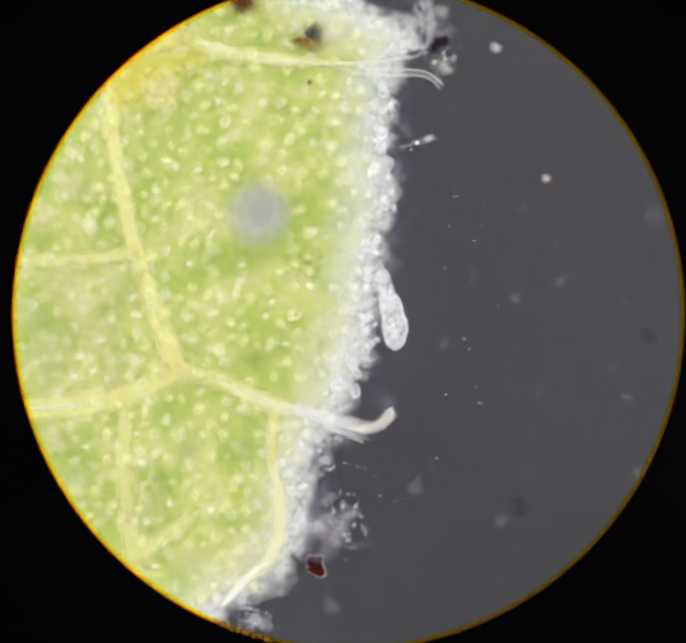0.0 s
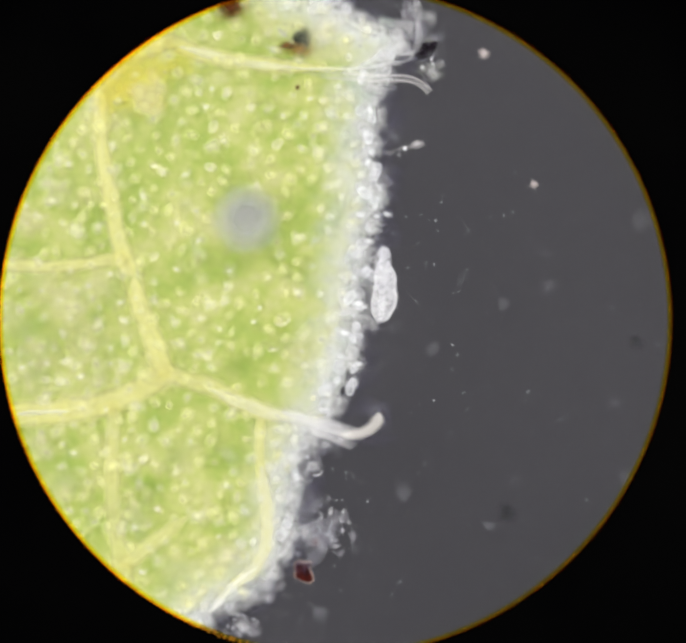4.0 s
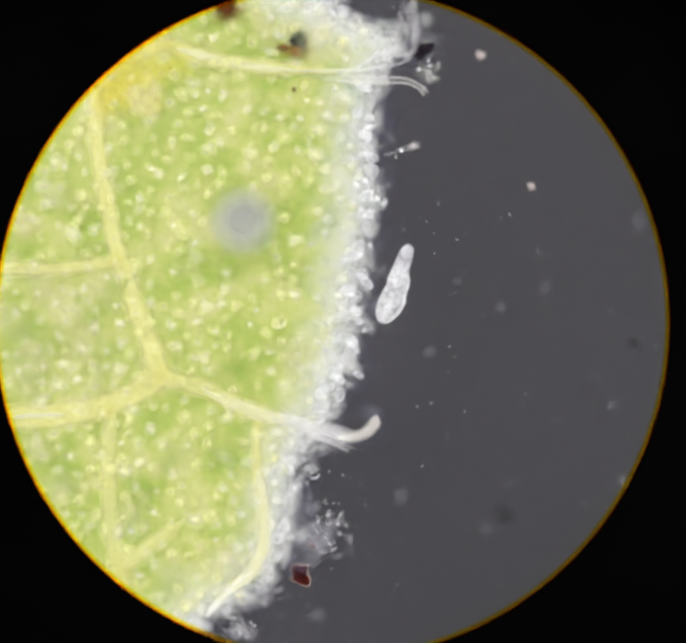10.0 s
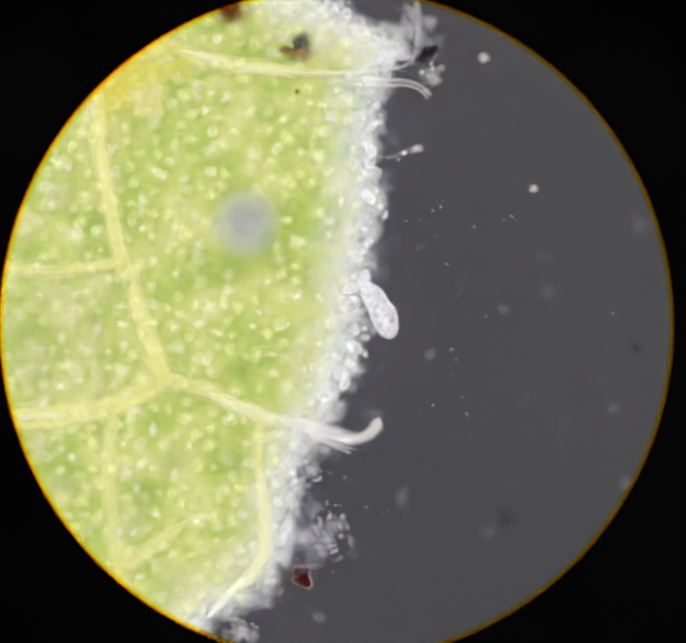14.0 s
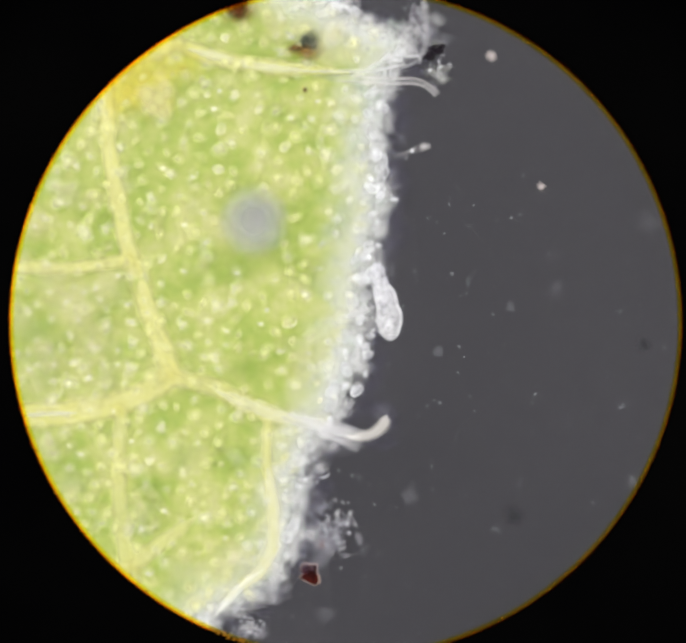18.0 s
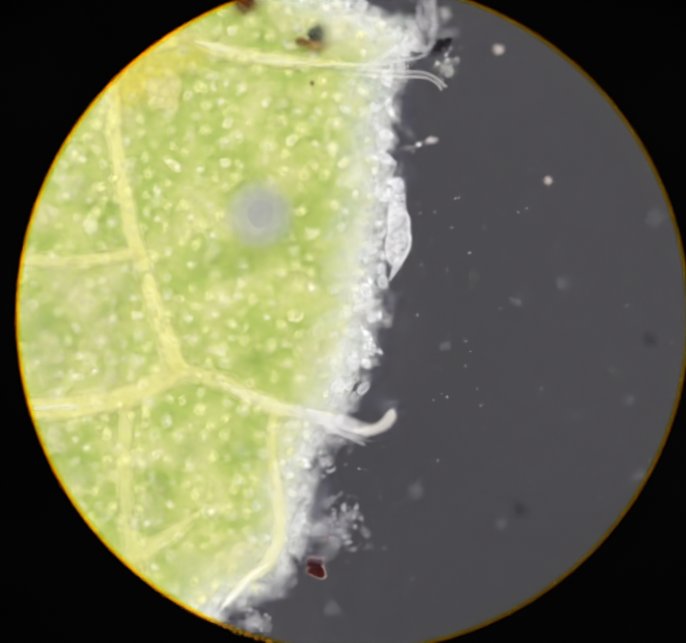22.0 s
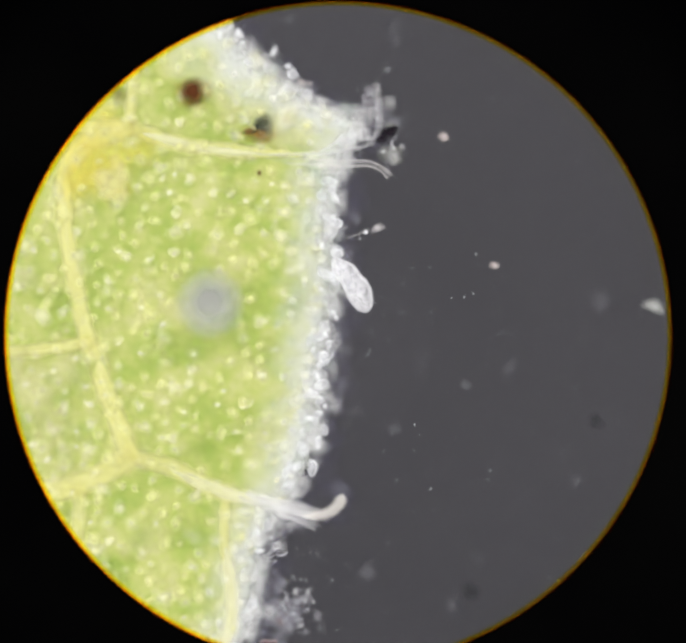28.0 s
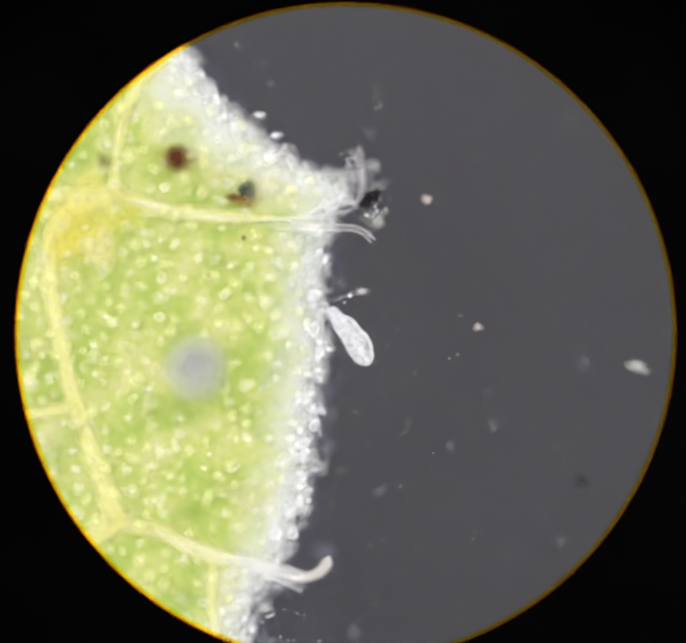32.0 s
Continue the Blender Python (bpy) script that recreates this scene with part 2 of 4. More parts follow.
M_REDRIM = mat_solid("pale_flake_edge", (0.62, 0.42, 0.34), (0.8, 0.62, 0.5), 7, 0.4)


def mat_glass():
    m = Mat("slide_glass")
    tr, gl, mx = m.n("BsdfTransparent"), m.n("BsdfGlossy"), m.n("MixShader")
    tr.inputs[0].default_value, gl.inputs["Roughness"].default_value = (0.985, 0.985, 0.985, 1), 0.05
    mx.inputs[0].default_value = 0.0012
    m.put(mx, 1, tr.outputs[0]), m.put(mx, 2, gl.outputs[0]), m.put(m.out, 0, mx.outputs[0])
    return m.m


def mat_amber(name, through, glow):
    """Tinted clear lip that also scatters a little of the lamp's light."""
    m = Mat(name)
    tr, df, ad = m.n("BsdfTransparent"), m.n("BsdfDiffuse"), m.n("AddShader")
    tr.inputs[0].default_value, df.inputs[0].default_value = (*through, 1), (*glow, 1)
    m.put(ad, 0, tr.outputs[0]), m.put(ad, 1, df.outputs[0]), m.put(m.out, 0, ad.outputs[0])
    return m.m


def mat_stage():
    m = Mat("stage_paint")
    c = m.coord()
    n = m.math("ADD", m.math("MULTIPLY", m.noise(c, 900, 3), 0.7), m.math("MULTIPLY", m.noise(c, 60, 3), 0.3))
    return m.surface(m.mix(n, (0.050, 0.049, 0.0545), (0.057, 0.056, 0.0625)), 0.9, spec=0.0)


M_GLASS, M_STAGE = mat_glass(), mat_stage()
M_PALE_LIP, M_GOLD = mat_amber("pale_lip", (1.0, 0.96, 0.66), (0.001, 0.001, 0.0)), mat_amber("gold_lip", (1.0, 0.90, 0.20), (0.007, 0.004, 0.0))
M_AMBER, M_RED_LIP = mat_amber("amber_lip", (0.99, 0.62, 0.0), (0.009, 0.003, 0.0)), mat_amber("red_lip", (0.80, 0.22, 0.0), (0.004, 0.001, 0.0))
M_TUBE = mat_solid("black_velvet_paint", (0.0006, 0.0006, 0.0007), (0.001, 0.001, 0.001), 300, 1.0, 0.0, 0.0)
for nd in M_TUBE.node_tree.nodes:
    if nd.type == "BSDF_PRINCIPLED":
        nd.inputs["Specular IOR Level"].default_value = 0.0


# ---- mesh helpers ----
def mesh(name, verts, faces, mat, attrs=None, smooth=True):
    me = bpy.data.meshes.new(name)
    me.from_pydata([tuple(v) for v in verts], [], faces)
    for key, vals in (attrs or {}).items():
        me.attributes.new(key, "FLOAT", "POINT").data.foreach_set("value", [float(q) for q in vals])
    me.polygons.foreach_set("use_smooth", [smooth] * len(me.polygons))
    me.materials.append(mat)
    me.update()
    return me


def part(name, me, parent, m=None, label=""):
    ob = new(name, me)
    ob.parent = parent
    if m is not None:
        ob.matrix_basis = m
    return tagged(ob, label)


def group_root(name, place, label, category, group="", kind=""):
    ob = new(name)
    ob.empty_display_size = 20 * U
    ob.location = place
    return tagged(ob, label, category, group, kind)


def dome_data(segs=14, rings=(0.0, 0.3, 0.52, 0.68, 0.8, 0.89, 0.95, 1.0), wob=0.0, seed=0):
    """A round cap of radius 1 and height 0.55, with its distance from the axis in rad."""
    rnd = random.Random(seed)
    ph = [rnd.uniform(0, 6.28) for _ in range(3)]
    v, f, a = [(0, 0, 0.55)], [], [0.0]
    for r in rings[1:]:
        for i in range(segs):
            t = 2 * math.pi * i / segs
            k = r * (1 + wob * (0.6 * math.sin(2 * t + ph[0]) + 0.4 * math.sin(3 * t + ph[1]) + 0.3 * math.sin(5 * t + ph[2])))
            v.append((k * math.cos(t), k * math.sin(t), 0.55 * math.sqrt(max(0.0, 1 - r * r))))
            a.append(r)
    for i in range(segs):
        f.append((0, 1 + i, 1 + (i + 1) % segs))
    for q in range(len(rings) - 2):
        b, c = 1 + q * segs, 1 + (q + 1) * segs
        for i in range(segs):
            j = (i + 1) % segs
            f.append((b + i, c + i, c + j, b + j))
    return v, f, a


def dome(name, mat, wob=0.0, seed=0, segs=14, fine=False):
    v, f, a = dome_data(segs, tuple(k / 24 for k in range(25)), wob, seed) if fine else dome_data(segs, wob=wob, seed=seed)
    return mesh(name, v, f, mat, {"rad": a, "lx": [q[0] + seed * 5 for q in v], "ly": [q[1] for q in v], "sx": [q[0] for q in v], "sy": [q[1] for q in v]})


def put(u, v, z, rx, ry, rz=None, turn=0.0):
    return Matrix.LocRotScale(W(u, v, z), Euler((0, 0, radians(turn))), Vector((rx * U, ry * U, (rx if rz is None else rz) * U)))


def local(x, y, z, rx, ry, rz, turn=0.0):
    """The same in a thing's own space."""
    return Matrix.LocRotScale(Vector((x, y, z)) * U, Euler((0, 0, radians(turn))), Vector((rx, ry, rz)) * U)


def joined(name, mat, rows, parent=None, wob=0.15):
    """Many caps in one mesh; rows of u, v, z, rx, ry, turn."""
    vv, ff, aa, lx, ly = [], [], [], [], []
    for k, (u, v, z, rx, ry, turn) in enumerate(rows):
        dv, df, da = dome_data(10, (0.0, 0.4, 0.68, 0.87, 1.0), wob, k)
        m, b = put(u, v, z, rx, ry, min(rx, ry), turn), len(vv)
        vv += [m @ Vector(q) for q in dv]
        ff += [tuple(b + i for i in q) for q in df]
        aa += da
        lx += [q[0] + k * 3.1 for q in dv]
        ly += [q[1] for q in dv]
    ob = new(name, mesh(name, vv, ff, mat, {"rad": aa, "lx": lx, "ly": ly}))
    ob.parent = parent
    return ob


def spline(pts, step):
    """A smooth line through the points, as (u, v, run) at even steps."""
    p = [Vector((*q, 0)) if len(q) == 2 else Vector(q) for q in pts]
    p = [2 * p[0] - p[1]] + p + [2 * p[-1] - p[-2]]
    res, run = [], 0.0
    for i in range(1, len(p) - 2):
        n = max(2, int((p[i + 1] - p[i]).length / step))
        for k in range(n + (i == len(p) - 3)):
            t = k / n
            q = 0.5 * (2 * p[i] + (p[i + 1] - p[i - 1]) * t + (2 * p[i - 1] - 5 * p[i] + 4 * p[i + 1] - p[i + 2]) * t * t
                       + (3 * p[i] - p[i - 1] - 3 * p[i + 1] + p[i + 2]) * t ** 3)
            if res:
                run += (q - res[-1][0]).length
            res.append((q, run))
    return res


def vein(name, pts, half, mat, parent, z=4.0, high=3.0, taper=(1, 1), seed=0, label=""):
    """A half-round strand along a line; half: its half-width at start and end."""
    line = spline(pts, 6)
    total, N = line[-1][1], 9
    vv, ff, al, ac = [], [], [], []
    for i, (q, run) in enumerate(line):
        d = (line[min(i + 1, len(line) - 1)][0] - line[max(i - 1, 0)][0]).normalized()
        s = run / total
        w = 1.4 * (half[0] + (half[1] - half[0]) * s)
        w *= 1 + (0.12 if taper[1] != 2 else 0.06) * noise.noise(Vector((run / 45, seed * 7.3, 0)))
        if taper[0] == 0:
            w *= min(1, 0.2 + s * 4)
        if taper[1] == 0:
            w *= min(1, 0.15 + (1 - s) * 4)
        if taper[1] == 2:
            w *= math.sqrt(min(1.0, 0.04 + 8 * (1 - s)))
        for k in range(N):
            x = -1 + 2 * k / (N - 1)
            vv.append(W(q.x - d.y * x * w, q.y + d.x * x * w, z + q.z + high * (1 - x * x) + 1.0 * noise.noise(Vector((run / 20, x * 2, seed)))))
            al.append(run + seed * 500)
            ac.append(x)
    for i in range(len(line) - 1):
        for k in range(N - 1):
            a = i * N + k
            ff.append((a, a + N, a + N + 1, a + 1))
    return part(name, mesh(name, vv, ff, mat, {"along": al, "across": ac}), parent, label=label)


def lump(name, mat, seed, rough=0.3, flat=0.6, detail=2):
    """An uneven grain of radius 1."""
    bm = bmesh.new()
    bmesh.ops.create_icosphere(bm, subdivisions=detail, radius=1)
    for v in bm.verts:
        v.co *= 1 + rough * noise.noise(v.co * 1.6 + Vector((seed * 3.7, 0, 0))) * 1.6
        v.co.z *= flat
    me = bpy.data.meshes.new(name)
    bm.to_mesh(me)
    bm.free()
    me.polygons.foreach_set("use_smooth", [True] * len(me.polygons))
    me.materials.append(mat)
    return me


def box(name, x0, x1, y0, y1, z0, z1, mat, bevel=20):
    bm = bmesh.new()
    bmesh.ops.create_cube(bm, size=1)
    for v in bm.verts:
        v.co = Vector(((x0 + x1) / 2 + v.co.x * (x1 - x0), (y0 + y1) / 2 + v.co.y * (y1 - y0), (z0 + z1) / 2 + v.co.z * (z1 - z0))) * U
    bmesh.ops.bevel(bm, geom=bm.edges[:], offset=bevel * U, segments=2, affect="EDGES")
    me = bpy.data.meshes.new(name)
    bm.to_mesh(me)
    bm.free()
    me.materials.append(mat)
    return new(name, me)


# ---- the setting: stage, slide, eyepiece ----
SLIDE = -60.0
tagged(box("stage", -5200, 5200, -4400, 4400, -3500, -3000, M_STAGE, 60), "dark grey matt microscope stage under the slide", "stage", kind="structure")
tagged(box("glass_slide", -3600, 3600, -2600, 2600, -920, SLIDE - 2, M_GLASS, 12), "clear glass microscope slide lying over the dark stage", "glass slide", kind="structure")
for sx in (-3400, 3400):
    tagged(box("slide_rest", sx - 150, sx + 150, -2600, 2600, -3000, -920, M_STAGE, 20), "dark metal rest carrying the glass slide", "slide rest")


def ring_mesh(name, profile, mat, segs=128):
    """A turned ring; profile: a closed loop of (radius, z)."""
    vv, ff, n = [], [], len(profile)
    for i in range(segs):
        t = 2 * math.pi * i / segs
        vv += [(r * math.cos(t) * U, r * math.sin(t) * U, z * U) for r, z in profile]
    for i in range(segs):
        for k in range(n):
            a, b, c, d = i * n + k, i * n + (k + 1) % n, ((i + 1) % segs) * n + (k + 1) % n, ((i + 1) % segs) * n + k
            ff.append((a, b, c, d))
    return mesh(name, vv, ff, mat)


HOLE = 767.5 * (1 - STOP_Z / HEIGHT)
eyepiece = group_root("eyepiece", Vector((0, 0, STOP_Z * U)), "black eyepiece tube with a round field stop and amber-edged opening", "eyepiece")
part("field_stop", ring_mesh("field_stop", [(HOLE, 0), (HOLE + 6, 10), (590, 20), (590, -20), (HOLE + 8, -6)], M_TUBE), eyepiece)
part("tube", ring_mesh("tube", [(592, -20), (592, 140), (640, 140), (640, -20)], M_TUBE), eyepiece)
for nm, r0, r1, mt, lab in (("pale_lip", 5.8, 4.3, M_PALE_LIP, "faint yellow inner edge of the opening"), ("gold_lip", 4.3, 1.7, M_GOLD, "thin gold inner edge of the opening"),
                            ("amber_lip", 1.7, 0.5, M_AMBER, "thin amber edge of the opening"), ("red_lip", 0.5, -0.6, M_RED_LIP, "thin reddish outer edge of the opening")):
    part(nm, ring_mesh(nm, [(HOLE - r0, -1), (HOLE - r0, 0.6), (HOLE - r1, 0.6), (HOLE - r1, -1)], mt, 192), eyepiece, label=lab)


def build_vignette():
    """An added soft-edged dark ring that slides into the field as a vignette."""
    m = Mat("vignette_shade")
    a = m.smooth(m.attr("rad"), 0.0, 1.0, 0.0, 1.0)
    mat = m.surface((0.018, 0.023, 0.040), 0.9, None, a, spec=0.0)
    segs, rings, vv, ff, aa = 96, 8, [], [], []
    for k in range(rings + 1):
        for i in range(segs):
            t, r = 2 * math.pi * i / segs, HOLE + 4 + 320 * k / rings
            vv.append((r * math.cos(t) * U, r * math.sin(t) * U, -6 * U * k / rings))
            aa.append(k / rings)
    for k in range(rings):
        for i in range(segs):
            j = (i + 1) % segs
            ff.append((k * segs + i, (k + 1) * segs + i, (k + 1) * segs + j, k * segs + j))
    return part("eyecup", mesh("eyecup", vv, ff, mat, {"rad": aa}), eyepiece, Matrix.Translation((0, 0, -40 * U)), "added dark soft-edged ring that shades the field as a vignette")


eyecup = build_vignette()


def lip_dirt():
    rnd = random.Random(3)
    mat = mat_solid("amber_dirt", (0.12, 0.04, 0.003), (0.42, 0.20, 0.01), 3, 0.6, 0.4, 0.1)
    bits = [lump("dirt", mat, s, 0.6, 0.5, 2) for s in range(4)]
    for k in range(22):
        t = radians(rnd.uniform(246, 258) if k < 16 else rnd.uniform(150, 240))
        r, a = HOLE - rnd.uniform(-1.0, 3.6), rnd.uniform(0.6, 1.7) if k < 16 else rnd.uniform(0.5, 0.9)
        part("dirt", bits[k % 4], eyepiece, local(r * math.cos(t), r * math.sin(t), 0.8, a * 1.4, a, a, math.degrees(t)), "crumb of amber dirt on the edge of the opening")


lip_dirt()


def beam(name, x0, x1, y0, y1, z0, z1):
    ob = box(name, x0, x1, y0, y1, z0, z1, M_TUBE, 16)
    ob.parent = eyepiece
    return ob


beam("column", -70, 70, -3140, -3000, -3000 - STOP_Z, 120)
beam("arm", -40, 40, -3002, -634, 20, 100)

# ---- the leaf ----
leaf = group_root("leaf_fragment", W(CU, CV, SLIDE), "torn green leaf fragment with yellow veins lying on the slide", "leaf")
leaf_in = Matrix.Translation(-leaf.location)


def in_leaf(ob):
    ob.parent = leaf
    ob.matrix_basis = leaf_in @ ob.matrix_basis
    return ob


# Torn right margin: u for a number of v.
EDGE = [(-520, 380), (-330, 520), (-232, 588), (-171, 622), (-109, 674), (-58, 730), (4, 795), (35, 850), (60, 925), (95, 950), (150, 915), (200, 892),
        (300, 880), (400, 884), (470, 884), (540, 866), (600, 858), (690, 846), (760, 838), (830, 828), (890, 805), (935, 778), (985, 750), (1040, 713),
        (1110, 701), (1180, 694), (1260, 676), (1320, 636), (1375, 575), (1400, 512), (1430, 484), (1520, 430), (1660, 330), (1800, 200)]
EV, EU = np.array([e[0] for e in EDGE], float), np.array([e[1] for e in EDGE], float)


def edge_u(v):
    rag = 10 * noise.noise(Vector((v / 30, 1.7, 0))) + 6 * noise.noise(Vector((v / 11, 5.1, 0))) + 4 * noise.noise(Vector((v / 5, 9.1, 0)))
    return float(np.interp(v, EV, EU)) + rag


def build_blade():
    vs = np.arange(-500, 1760, 7.0)
    s = 1 - (1 - np.linspace(0, 1, 150)) ** 1.35
    line = np.array([(edge_u(v), v) for v in vs])
    vv, ff, bd = [], [], []
    n = len(s)
    for v, (e, _) in zip(vs, line):
        for k in s:
            lo = -420 + 520 * ((v - 630) / 1130) ** 4 + 18 * noise.noise(Vector((v / 60, 3.3, 0)))
            u = lo + (e - lo) * k
            near = float(np.min(np.hypot(line[:, 0] - u, line[:, 1] - v))) if e - u < 260 else 260.0
            b = min(1.0, near / (165.0 + 80.0 * min(1.0, max(0.0, (150 - v) / 200.0))))
            z = 4 * noise.noise(Vector((u / 55, v / 55, 0.3))) + 1.2 * noise.noise(Vector((u / 16, v / 16, 2.3))) - 34 * (1 - min(1.0, near / 60.0)) ** 2
            vv.append(W(u, v, z))
            bd.append(b)
    for j in range(len(vs) - 1):
        for k in range(n - 1):
            a = j * n + k
            ff.append((a, a + n, a + n + 1, a + 1))
    # underside and torn side
    base = len(vv)
    for v, (e, _) in zip(vs, line):
        vv += [W(-400 + 520 * ((v - 630) / 1130) ** 4, v, SLIDE), W(e - 150, v, SLIDE), W(e - 4, v, SLIDE)]
        bd += [1.0, 1.0, 0.0]
    for j in range(len(vs) - 1):
        a = base + 3 * j
        ff += [(a, a + 1, a + 4, a + 3), (a + 1, a + 2, a + 5, a + 4)]
        t = j * n + n - 1
        ff.append((t, t + n, a + 5, a + 2))
    return mesh("blade", vv, ff, M_BLADE, {"body": bd})


in_leaf(new("blade", build_blade()))

VEINS = [
    ("midrib", [(330, 96), (262, 175), (257, 250), (264, 355), (280, 450), (301, 550), (332, 645), (350, 700), (380, 780), (404, 852)], (16, 27), M_VEIN),
    ("vein", [(-120, 600), (60, 603), (150, 606), (230, 598), (312, 585)], (19, 16), M_VEIN_THIN),
    ("vein", [(425, 842), (350, 884), (280, 914), (180, 936), (60, 944), (-120, 958)], (28, 34), M_VEIN),
    ("vein", [(385, 835), (450, 862), (520, 885), (590, 922), (640, 942), (690, 956)], (25, 19), M_VEIN_THIN),
    ("vein", [(287, 925), (284, 1050), (287, 1160), (300, 1260), (318, 1330)], (15, 24), M_VEIN_FAINT),
    ("vein", [(626, 935), (620, 1040), (634, 1150), (634, 1235), (606, 1295), (560, 1332)], (13, 12), M_VEIN_FAINT),
    ("vein", [(300, 1292), (355, 1252), (405, 1215), (462, 1172)], (30, 12), M_VEIN_FAINT),
    ("vein", [(100, 92), (260, 90), (412, 93), (500, 126), (635, 146), (720, 152), (810, 158)], (20, 19), M_VEIN_THIN),
    ("vein", [(412, 100), (413, 20), (436, -92), (476, -172), (535, -225)], (15, 17), M_VEIN_THIN),
    ("vein", [(250, 215), (285, 150), (340, 108), (430, 92)], (24, 34), M_VEIN),
]
for i, (nm, pts, half, mt) in enumerate(VEINS):
    ob = vein(nm, pts, half, mt, None, taper=((1, 1), (0, 0))[i in (3, 6, 7, 9)], seed=i + 1, label="yellow leaf vein")
    in_leaf(ob)
    # fine vessel threads on the vein
    rnd = random.Random(i)
    for k in range(0 if i in (4, 5, 7) else 2):
        o = rnd.uniform(-0.55, 0.55) * half[0]
        a = rnd.randrange(0, max(1, len(pts) - 3))
        sub = [(p[0] + o + rnd.uniform(-4, 4), p[1] + o * 0.4 + rnd.uniform(-4, 4)) for p in pts[a:a + rnd.randint(2, 4)]]
        if len(sub) > 1:
            th = vein("thread", sub, (2.6, 1.8), M_THREAD, None, z=15, high=1.5, taper=(0, 0), seed=60 + i * 4 + k)
            th.parent = ob
PALE = [
    ("pale_vein", [(440, 106), (500, 122), (570, 140), (640, 150), (720, 156)], (13, 9), M_VEIN_CREAM),
    ("pale_vein", [(700, 157), (850, 156), (915, 146), (955, 138), (978, 112)], (6, 4), M_FIBRE),
    ("pale_vein", [(845, 152), (880, 134), (905, 108)], (5, 4), M_FIBRE),
    ("pale_vein", [(640, 938), (700, 955), (765, 972), (838, 991)], (18, 20), M_FIBRE),
    ("vein_end", [(796, 984), (824, 989), (850, 986), (872, 976), (887, 961), (894, 940)], (10, 14), M_HOOK),
    ("spur", [(800, 716), (840, 704), (872, 690)], (14, 5), M_FIBRE),
    ("pale_vein", [(505, 884), (570, 912), (630, 936), (700, 955)], (12, 20), M_VEIN_CREAM),
    ("pale_vein", [(624, 1060), (636, 1160), (634, 1240), (604, 1298), (556, 1338)], (17, 20), M_VEIN_CREAM),
    ("vein_end", [(966, 140), (981, 108), (985, 62), (982, 22), (976, -10)], (9, 10), M_CLEAR_FIBRE),
    ("fibre", [(720, 166), (800, 175), (900, 179), (955, 180), (988, 192), (1009, 212)], (8, 7), M_CLEAR_FIBRE),
    ("pale_vein", [(612, 1292), (562, 1332), (527, 1370), (505, 1396)], (9, 10), M_VEIN_WHITE),
    ("pale_vein", [(60, 942), (130, 937), (190, 936)], (6, 6), M_FIBRE),
]
for i, (nm, pts, half, mt) in enumerate(PALE):
    in_leaf(vein(nm, pts, half, mt, None, z=10, high=5, taper=(0, 2 if nm == "vein_end" else 0), seed=i + 20, label="bleached pale vein end at the torn margin"))
for k in range(6):
    in_leaf(vein("strand", [(672 + 16 * k + 16 * math.sin(k * 4.7), 938 + 9 * k), (765 + 5 * k, 956 + 9.5 * k + 2 * math.sin(k * 3.3)), (838 + 9 * math.sin(k * 2.1), 971 + 9.5 * k + 4 * math.sin(k * 5.1))], (4.4 - k % 2, 2.4 + 0.6 * (k % 3)), M_BUNDLE, None, z=20, high=2, taper=(0, k % 2), seed=90 + k, label="white vessel strand"))
for k in range(2):
    in_leaf(vein("fibre_wall", [(760, 166 + 12 * k), (900, 173 + 13 * k), (955, 174 + 12 * k), (986, 185 + 12 * k), (1013 - 10 * k, 208 + 7 * k)], (1.7, 1.6), M_FIBRE_WALL, None, z=22, high=2, seed=70 + k, taper=(0, 1), label="bright wall of the loose fibre"))
for k in range(4):
    in_leaf(vein("coil", [(940 + 8 * k, 98 + 3 * (k % 2)), (933 + 9 * k, 112), (940 + 9 * k, 127), (953 + 7 * k, 122 - 4 * k)], (2.0, 1.4), M_STRAND, None, z=22, high=2, seed=110 + k, taper=(0, 0), label="white spiral thickening of a torn vessel"))

for k in range(11):
    u, v = 985 - 0.0016 * (12 * k - 52) ** 2 - (k < 2) * (6 - 3 * k), 122 - 12 * k
    in_leaf(vein("coil", [(u - 9 + 4 * math.sin(k * 5.3), v + 5 * math.sin(k * 3.1)), (u - 1, v - 2), (u + 8 + 3 * math.sin(k * 2.3), v - 4 + 5 * math.sin(k * 1.7))], (2.2, 1.4), M_BUNDLE, None, z=22, high=2, seed=130 + k, taper=(0, 0), label="white spiral thickening of a torn vessel"))

# cells of the leaf, scattered with a least distance
rnd = random.Random(11)
sites, tries = [], 0
while len(sites) < 760 and tries < 40000:
    tries += 1
    u, v = rnd.uniform(-60, 900), rnd.uniform(-330, 1480)
    if u > edge_u(v) - 26 or math.hypot(u - 592, v - 498) < 84:
        continue
    if math.hypot((u - 630) / 150, (v - 575) / 180) < 1 and rnd.random() < 0.7:
        continue
    if all((u - a) ** 2 + (v - b) ** 2 > 27 ** 2 for a, b in sites):
        sites.append((u, v))


